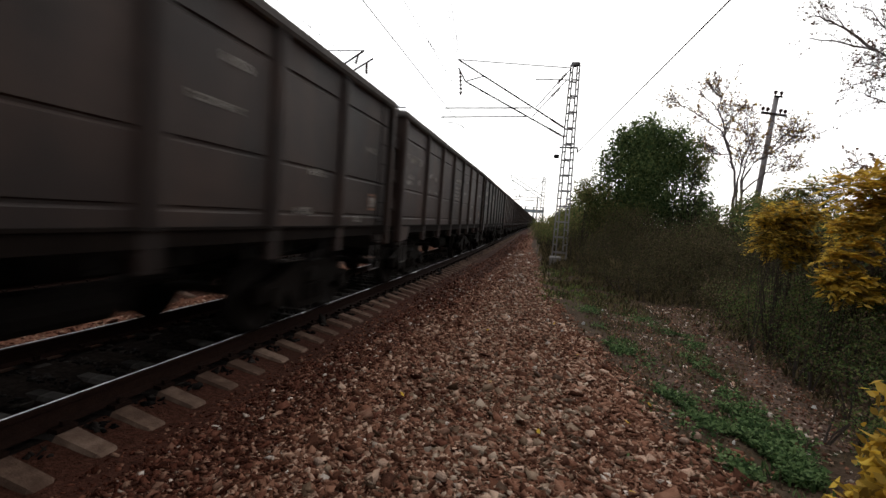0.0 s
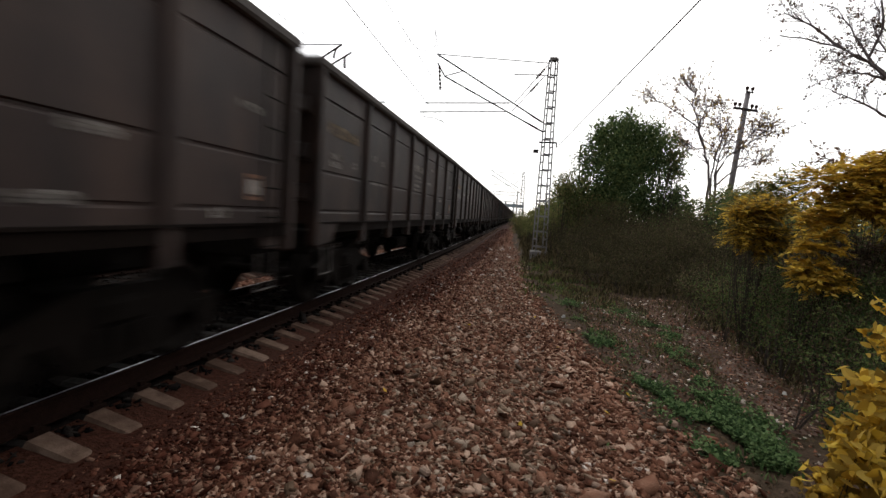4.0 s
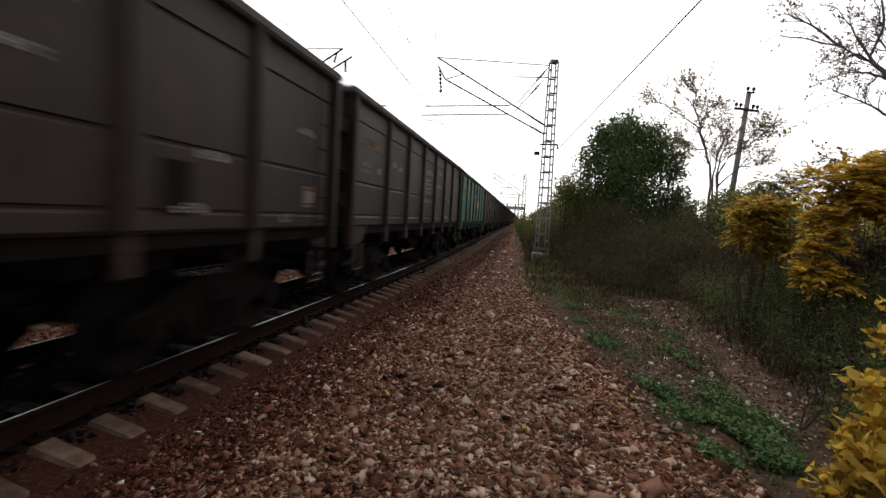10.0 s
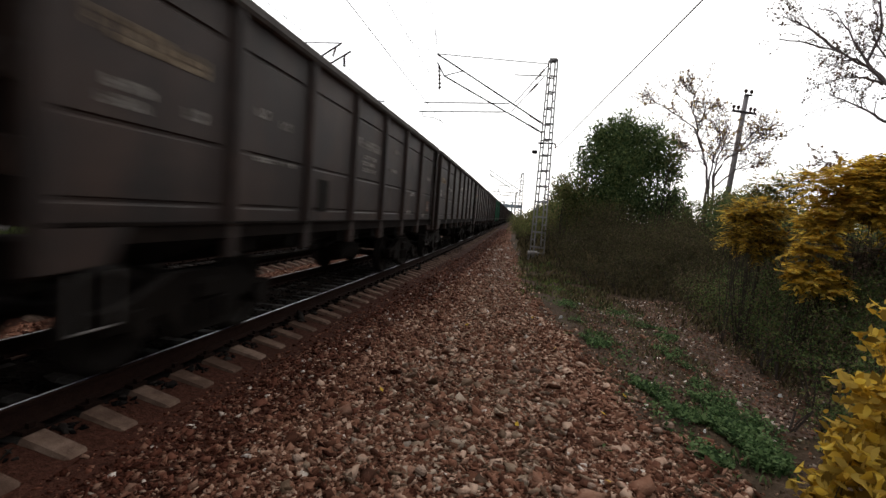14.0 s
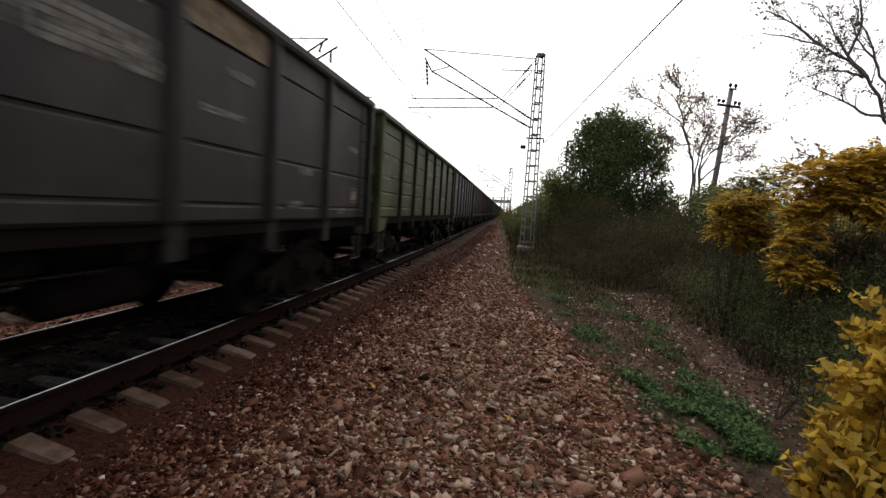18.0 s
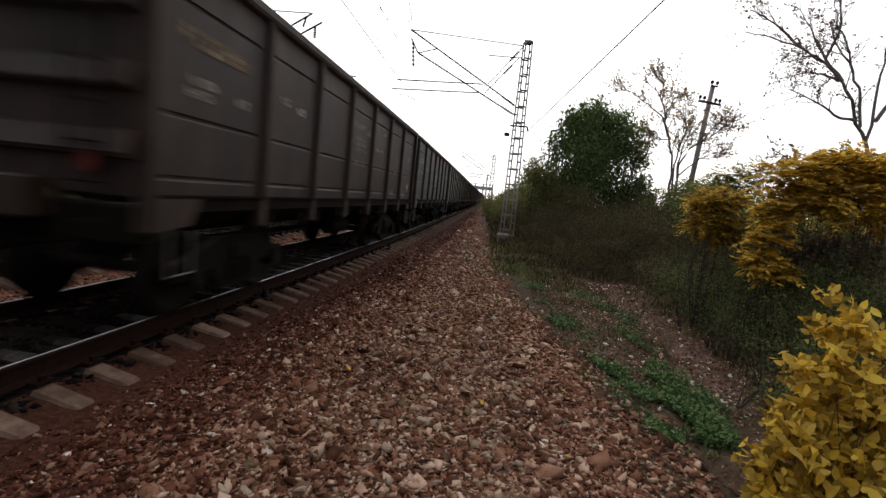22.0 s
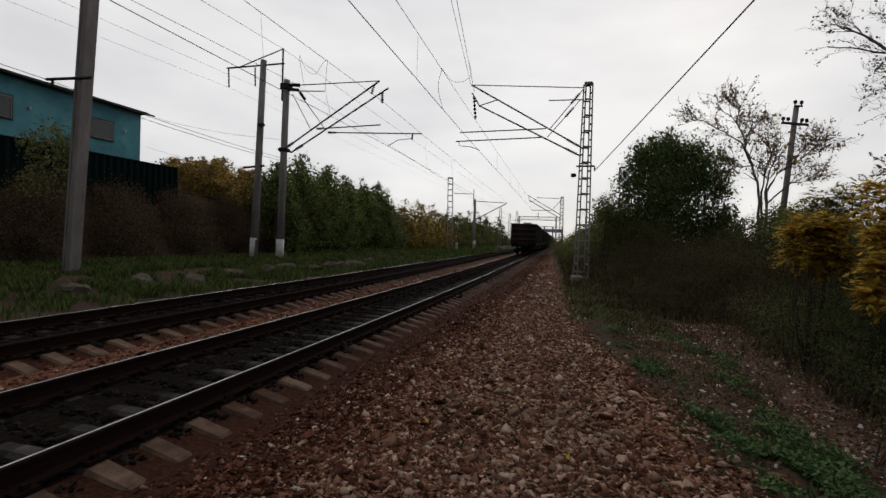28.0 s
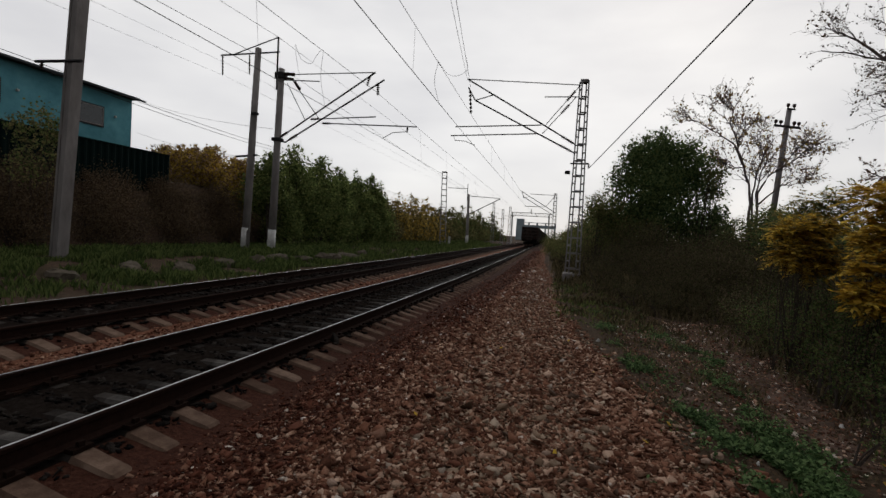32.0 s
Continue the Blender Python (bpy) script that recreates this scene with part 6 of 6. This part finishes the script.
# far side: brown scrub on the bank, trees beyond
bank = []
for k in range(22):
    bank.append((-19.2 - 1.25 * (k % 4), 8.5 + 0.95 * k, 1.0 + 0.62 * (k % 4), 1.35, 1.25))
bushes("dense withered brown scrub on the bank", bank, 41, MAT_LEAF_SCRUB, 0.075, 110000, (MAT_LEAF_SCRUB, MAT_LEAF_SCRUB, MAT_LEAF_BROWN), stem=0.02, hollow=0.2)
bushes("green sapling growing out of the scrub", [(-19.6, 13.2, 4.0, 0.9, 1.5)], 43, MAT_LEAF_OLIVE, 0.11, 1800, (MAT_LEAF_GREEN,))
for k, (x, y, z, r, mat, lab) in enumerate((
        (-19.3, 27.0, 4.5, 1.5, MAT_LEAF_FRESH, "green"), (-19.6, 30.2, 5.2, 1.7, MAT_LEAF_FRESH, "green"), (-19.4, 33.6, 5.0, 1.7, MAT_LEAF_FRESH, "green"), (-19.5, 37.0, 4.5, 1.6, MAT_LEAF_FRESH, "green"),
        (-19.4, 40.2, 4.6, 1.6, MAT_LEAF_FRESH, "green"), (-19.2, 43.5, 4.7, 1.6, MAT_LEAF_FRESH, "green"), (-20, 48, 3.3, 1.8, MAT_LEAF_OLIVE, "olive"), (-20, 53, 3.3, 2.0, MAT_LEAF_GOLD, "yellowing"), (-20, 59, 3.5, 2.2, MAT_LEAF_GOLD, "yellowing"),
        (-20.2, 66, 3.4, 2.3, MAT_LEAF_GOLD, "yellowing"), (-20.5, 74, 3.2, 2.4, MAT_LEAF_OLIVE, "olive"), (-20.5, 82, 3.2, 2.5, MAT_LEAF_GREEN, "green"), (-21, 92, 3.4, 2.8, MAT_LEAF_GREEN, "green"), (-21, 104, 3.6, 3.0, MAT_LEAF_GREEN, "green"), (-22, 120, 3.4, 3.4, MAT_LEAF_DARK, "dark green"), (-22, 140, 3.0, 4, MAT_LEAF_DARK, "dark green"),
        (-33, 32, 6.0, 1.3, MAT_LEAF_GOLD, "yellowing"), (-31, 31.5, 5.8, 1.3, MAT_LEAF_GOLD, "yellowing"), (-28.8, 30.5, 5.5, 1.3, MAT_LEAF_GOLD, "yellowing"), (-27, 30, 5.4, 1.2, MAT_LEAF_GOLD, "yellowing"), (-24.0, 29.5, 4.7, 1.2, MAT_LEAF_GOLD, "yellowing"), (-30, 34, 6.3, 1.3, MAT_LEAF_GOLD, "yellowing"), (-22, 28, 4.4, 1.2, MAT_LEAF_GOLD, "yellowing"))):
    g0 = ground_z(x, y)
    bush("tree", f"{lab} broad-leaved tree in the belt beside the far track", [(x, y, z, r * 0.85, r), (x + 0.6 * r, y - 0.5 * r, z - r * 0.6, r * 0.75, r * 0.8), (x - 0.4 * r, y + 0.3 * r, z - r * 0.9, r, r), (x + 0.5 * r, y + 0.4 * r, (z + g0) / 2 - 0.6, r * 1.0, (z - g0) * 0.42), (x + 0.1 * r, y, z + r * 0.8, r * 0.35, r * 0.6), (x + 0.5 * r, y - 0.6 * r, z + r * 0.3, r * 0.3, r * 0.5)],
         150 + k, mat, 0.11 + 0.0022 * y, 15000 if y < 50 else 7000, 24, "tree", hollow=0.25, stem=0.05, leafmats=(MAT_LEAF_GREEN,) if k < 6 else (MAT_LEAF_OLIVE,) if k < 16 else (MAT_LEAF_PINK, MAT_LEAF_GOLD))
for k, (x, y, r) in enumerate(((3.6, 48, 2.4), (3.4, 60, 2.6), (3.6, 75, 2.8), (3, 92, 3.0), (3, 115, 3.4), (3, 150, 4), (14, 48, 2.6), (22, 40, 3.4), (12, 26, 2.1), (13, 20, 1.8))):
    bush("tree", "olive green tree along the near side of the line", [(x, y, r * 0.75, r * 0.8, r * 0.8), (x + r * 0.6, y + 1, r * 0.6, r * 0.7, r * 0.6), (x - 0.5, y + r * 0.6, r * 0.5, r * 0.8, r * 0.7)], 180 + k, MAT_LEAF_OLIVE, 0.13 + 0.002 * y, 6000, 20, "tree", hollow=0.25, stem=0.05, leafmats=(MAT_LEAF_GREEN,))

# pale broken slabs in the grass of the far side
MAT_SLAB = material("broken_concrete_slab", [(0.045, 0.036, 0.027), (0.095, 0.078, 0.06), (0.16, 0.135, 0.108)], scale=4, bump=0.6, stain=(0.07, 0.07, 0.05), stain_scale=1.5)
rs = random.Random(9)
for k in range(11):
    y = 9.5 + 1.9 * k + rs.uniform(-0.4, 0.4)
    x = -12.8 + rs.uniform(-0.5, 0.4)
    s = Shape()
    a, b, h = rs.uniform(0.35, 0.75), rs.uniform(0.25, 0.45), rs.uniform(0.3, 0.5)
    ring = [(0.0, 1.0), (0.45, 1.05), (0.8, 0.9), (1.0, 0.6)]
    for z, k in ring:
        s.v += [(a * k * math.cos(q * 0.785) * rs.uniform(0.8, 1.2), b * k * math.sin(q * 0.785) * rs.uniform(0.8, 1.2), z * h + rs.uniform(-0.04, 0.04)) for q in range(8)]
    s.f += [(r * 8 + q, r * 8 + (q + 1) % 8, r * 8 + 8 + (q + 1) % 8, r * 8 + 8 + q) for r in range(3) for q in range(8)] + [tuple(reversed(range(8))), tuple(range(24, 32))]
    tagged(part("rubble_block", s, MAT_SLAB, None, at=pose(x, y, ground_z(x, y) - 0.12, rs.uniform(-12, 12), rs.uniform(-12, 12), rs.uniform(0, 180))), "pale broken concrete block lying in the grass", "rubble", "rubble along the track")


# grass and weeds
def blades(name, label, zones, mat, seed, category="grass"):
    """zones: x0, x1, y0, y1, count, height"""
    rng = np.random.default_rng(seed)
    vs = []
    for x0, x1, y0, y1, n, h in zones:
        x, y = rng.uniform(x0, x1, n), rng.uniform(y0, y1, n)
        x, y = x + rng.normal(0, 0.05, n) * (x1 - x0), np.maximum(2.5, y + rng.normal(0, 0.09, n) * (y1 - y0))
        keep = np.array([noise.noise((a * 0.9, b * 0.9, seed)) > -0.15 and noise.noise((a * 2.6, b * 1.8, seed)) > -0.2 for a, b in zip(x, y)])
        x, y = x[keep], y[keep]
        n = len(x)
        x = x + np.array([bend(b) for b in y])
        z = np.array([ground_z(a, b) for a, b in zip(x, y)])
        hh = h * rng.uniform(0.35, 1.2, n) * np.array([0.85 + 0.7 * noise.noise((a * 0.6, b * 0.6, seed + 3)) for a, b in zip(x, y)])
        ang, lean = rng.uniform(0, 2 * np.pi, n), rng.uniform(0.1, 0.7, n) * hh
        w = 0.008 + 0.02 * hh + 0.0006 * y
        base = np.stack([x, y, z - 0.02], -1)
        side = np.stack([np.sin(ang), -np.cos(ang), 0 * ang], -1) * w[:, None]
        out = np.stack([np.cos(ang), np.sin(ang), 0 * ang], -1) * lean[:, None]
        up = np.array((0, 0, 1)) * hh[:, None]
        vs.append(np.stack([base - side, base + side, base + side * 0.8 + out * 0.35 + up * 0.6, base + out + up, base - side * 0.8 + out * 0.35 + up * 0.6], 1).reshape(-1, 3))
    v = np.concatenate(vs)
    return tagged(new(name, big_mesh(name, v, np.arange(len(v)).reshape(-1, 5), mat)), label, category, kind="stuff")


blades("grass", "rough green grass between the far track and the poles", [(-18.5, -11, 6, 30, 60000, 0.3), (-19, -10.6, 30, 90, 30000, 0.4)], MAT_GRASS, 5)
blades("dry_grass", "brownish dry grass at the edge of the gravel", [(0.3, 6, 11.5, 24, 12000, 0.2), (1.0, 2.8, 6, 12, 2500, 0.07), (3.5, 6, 4, 11, 4000, 0.16), (0.0, 3, 22, 60, 12000, 0.4), (5, 14, 8, 30, 9000, 0.6)], MAT_DRYGRASS, 6)
blades("tall_weeds", "tall withered olive weeds before the trees", [(2.4, 8.5, 14.5, 21, 3500, 0.55), (1.2, 3.5, 17.5, 24, 2500, 0.4)], MAT_DRYGRASS, 8, "weeds")
blades("short_grass", "short green grass on the earth beside the gravel", [(0.9, 2.6, 5.2, 12, 1500, 0.05), (-0.2, 2.4, 12, 22, 7000, 0.09)], MAT_LEAF_GREEN, 9)


def weeds(name, label, patches, seed, size, rise):
    """patches: x, y, radius, leaves. Leaves spread flat or half raised, in tufts with bare gaps between them."""
    rng = np.random.default_rng(seed)
    at = []
    for x, y, r, n in patches:
        tuft = rng.normal(0, 0.5, (max(4, n // 14), 2)) * (r, 1.5 * r)
        pick = rng.integers(0, len(tuft), n)
        d = rng.normal(0, 0.045, (n, 2))
        px, py = x + tuft[pick, 0] + d[:, 0], y + tuft[pick, 1] + d[:, 1]
        tall = rng.uniform(0.4, 1.0, len(tuft))[pick] * np.exp(-(d ** 2).sum(1) / 0.006)
        pz = np.array([ground_z(a, b) for a, b in zip(px, py)]) + 0.01 + rise * tall * rng.uniform(0.2, 1.0, n)
        gap = np.array([noise.noise((a * 2.4, c * 1.7, 2.5)) > 0.02 for a, c in zip(px, py)])
        at.append(np.stack([px, py, pz], -1)[gap])
    at = np.concatenate(at)
    n = len(at)
    a, tip, roll = rng.uniform(0, 2 * np.pi, n), rng.normal(0.25, 0.4, n), rng.normal(0, 0.4, n)
    along_, side = np.stack([np.cos(a) * np.cos(tip), np.sin(a) * np.cos(tip), np.sin(tip)], -1), np.stack([-np.sin(a) * np.cos(roll), np.cos(a) * np.cos(roll), np.sin(roll)], -1)
    sz = size * rng.uniform(0.5, 1.5, n)[:, None, None]
    v = at[:, None, :] + sz * (LEAF[None, :, 1:2] * along_[:, None, :] + LEAF[None, :, 0:1] * 1.3 * side[:, None, :] + LEAF[None, :, 2:3] * np.array((0, 0, 1.0)))
    return tagged(new(name, big_mesh(name, v.reshape(-1, 3), np.arange(n * 6).reshape(n, 6), MAT_WEED)), label, "weeds", kind="stuff")


weeds("weeds", "low green weeds in tufts spreading over the gravel", [(1.5, 5.75, 0.28, 1500), (1.8, 5.5, 0.30, 1900), (2.05, 5.3, 0.34, 2300), (2.2, 4.9, 0.34, 2300), (2.0, 4.5, 0.3, 1500), (2.2, 4.35, 0.28, 1500), (1.8, 4.35, 0.18, 600), (2.45, 5.4, 0.25, 700),
      (1.9, 5.0, 0.6, 900), (1.3, 7.5, 0.5, 500), (1.37, 6.5, 0.2, 900), (1.21, 7.6, 0.22, 1100), (1.1, 9.0, 0.26, 900), (1.0, 10.6, 0.3, 600), (0.74, 3.65, 0.13, 260), (2.3, 3.7, 0.2, 500), (2.5, 3.2, 0.25, 500)], 7, 0.036, 0.13)
weeds("weeds", "thin green weeds on the earth beside the path", [(2.6, 9.7, 0.35, 900), (2.8, 8.8, 0.3, 800), (2.28, 7.8, 0.3, 800), (2.35, 6.9, 0.3, 800), (2.2, 10.8, 0.4, 700), (1.7, 11.8, 0.5, 700), (0.8, 13, 0.5, 600), (1.5, 14.5, 0.7, 800), (0.5, 17, 0.6, 700), (2.4, 6.2, 0.3, 600),
      (0.4, 19, 0.5, 600), (3.5, 6.3, 0.3, 500), (3.4, 5.3, 0.3, 600), (3.0, 4.6, 0.3, 600)], 17, 0.034, 0.06)
blades("weed_grass", "fine green grass among the weeds", [(1.6, 2.4, 4.3, 5.9, 1100, 0.1), (1.1, 1.6, 6.6, 8.6, 500, 0.08), (1.6, 2.6, 6.5, 12, 900, 0.07)], MAT_WEED, 10)
litter_rng = np.random.default_rng(12)
lx, ly = litter_rng.uniform(0.9, 6.0, 16000), litter_rng.uniform(2.8, 16.0, 16000)
inside = lx > np.array([path_edge(q) for q in ly]) + litter_rng.normal(0.1, 0.3, 16000)
lx, ly = lx[inside], ly[inside]
lz = np.array([ground_z(p, q) for p, q in zip(lx, ly)]) + 0.012
tagged(new("leaf_litter", leaves("leaf_litter", np.stack([lx, ly, lz], -1), 0.04, MAT_LEAF_BROWN, 13, 0.5)), "dead brown leaves and crumbs strewn on the earth", "leaf litter", kind="stuff")
FALLEN = Shape().add([(a * 0.07, c * 0.07, 0.012 * (a * a + c)) for a, c, _ in LEAF], [tuple(range(6))]).mesh("fallen_leaf", MAT_LEAF_YELLOW)
for k, (x, y) in enumerate(((0.05, 4.07), (0.9, 4.6), (-0.5, 5.2), (0.5, 6.8), (-0.9, 7.6), (1.2, 5.2), (-6.2, 8.4), (-6.0, 9.6), (-6.3, 10.5), (0.2, 8.8), (-1.3, 4.4), (0.75, 3.4))):
    leaf = part("fallen_leaf", FALLEN, None, None, at=pose(x, y, ground_z(x, y) + 0.03, 12, 8, 77 * k))
    tagged(leaf, "fallen yellow leaf lying on the gravel", "leaf", "fallen leaves")
for x, y, s in ((0.78, 9.4, 0.07), (1.62, 4.55, 0.05), (1.9, 4.9, 0.04), (3.3, 6.4, 0.05), (2.0, 9.2, 0.05), (1.3, 11.0, 0.05), (5.0, 15.5, 0.09), (5.3, 15.6, 0.07), (4.8, 15.2, 0.06), (2.85, 7.2, 0.035), (2.7, 7.6, 0.03), (2.95, 6.6, 0.04), (2.5, 8.4, 0.03), (1.75, 8.2, 0.03), (1.9, 5.5, 0.035), (0.35, 8.3, 0.05), (3.2, 10.0, 0.04), (1.7, 10.4, 0.04), (1.2, 10.2, 0.035)):
    lump = Shape().box((0, 0, s * 0.35), (s, s * 0.6, s * 0.8), None, 0.5)
    tagged(part("litter", lump, MAT_WHITEWASH, None, at=pose(x, y, ground_z(x, y), 12, 8, 40 * x)), "crumpled white scrap lying on the ground", "litter", "scraps beside the path")
MAT_PALE_STONE = material("pale_pinkish_stone", [(0.17, 0.11, 0.08), (0.27, 0.19, 0.145), (0.36, 0.27, 0.21)], scale=20, bump=0.5)
for x, y, s in ((-0.02, 4.05, 0.07), (-1.5, 3.0, 0.07), (0.35, 3.2, 0.06), (0.6, 3.3, 0.065), (-0.6, 3.1, 0.08), (-2.2, 6.6, 0.06), (1.5, 4.7, 0.11), (1.35, 4.5, 0.08)):
    lump = Shape().cham((0, 0, s * 0.2), (s, s * 0.8, s * 0.6), s * 0.16)
    tagged(part("stone", lump, MAT_PALE_STONE, None, at=pose(x, y, ground_z(x, y) + 0.02, 14, -9, 50 * y)), "large pale stone lying on the gravel", "stone", "pale stones on the path")

motions()
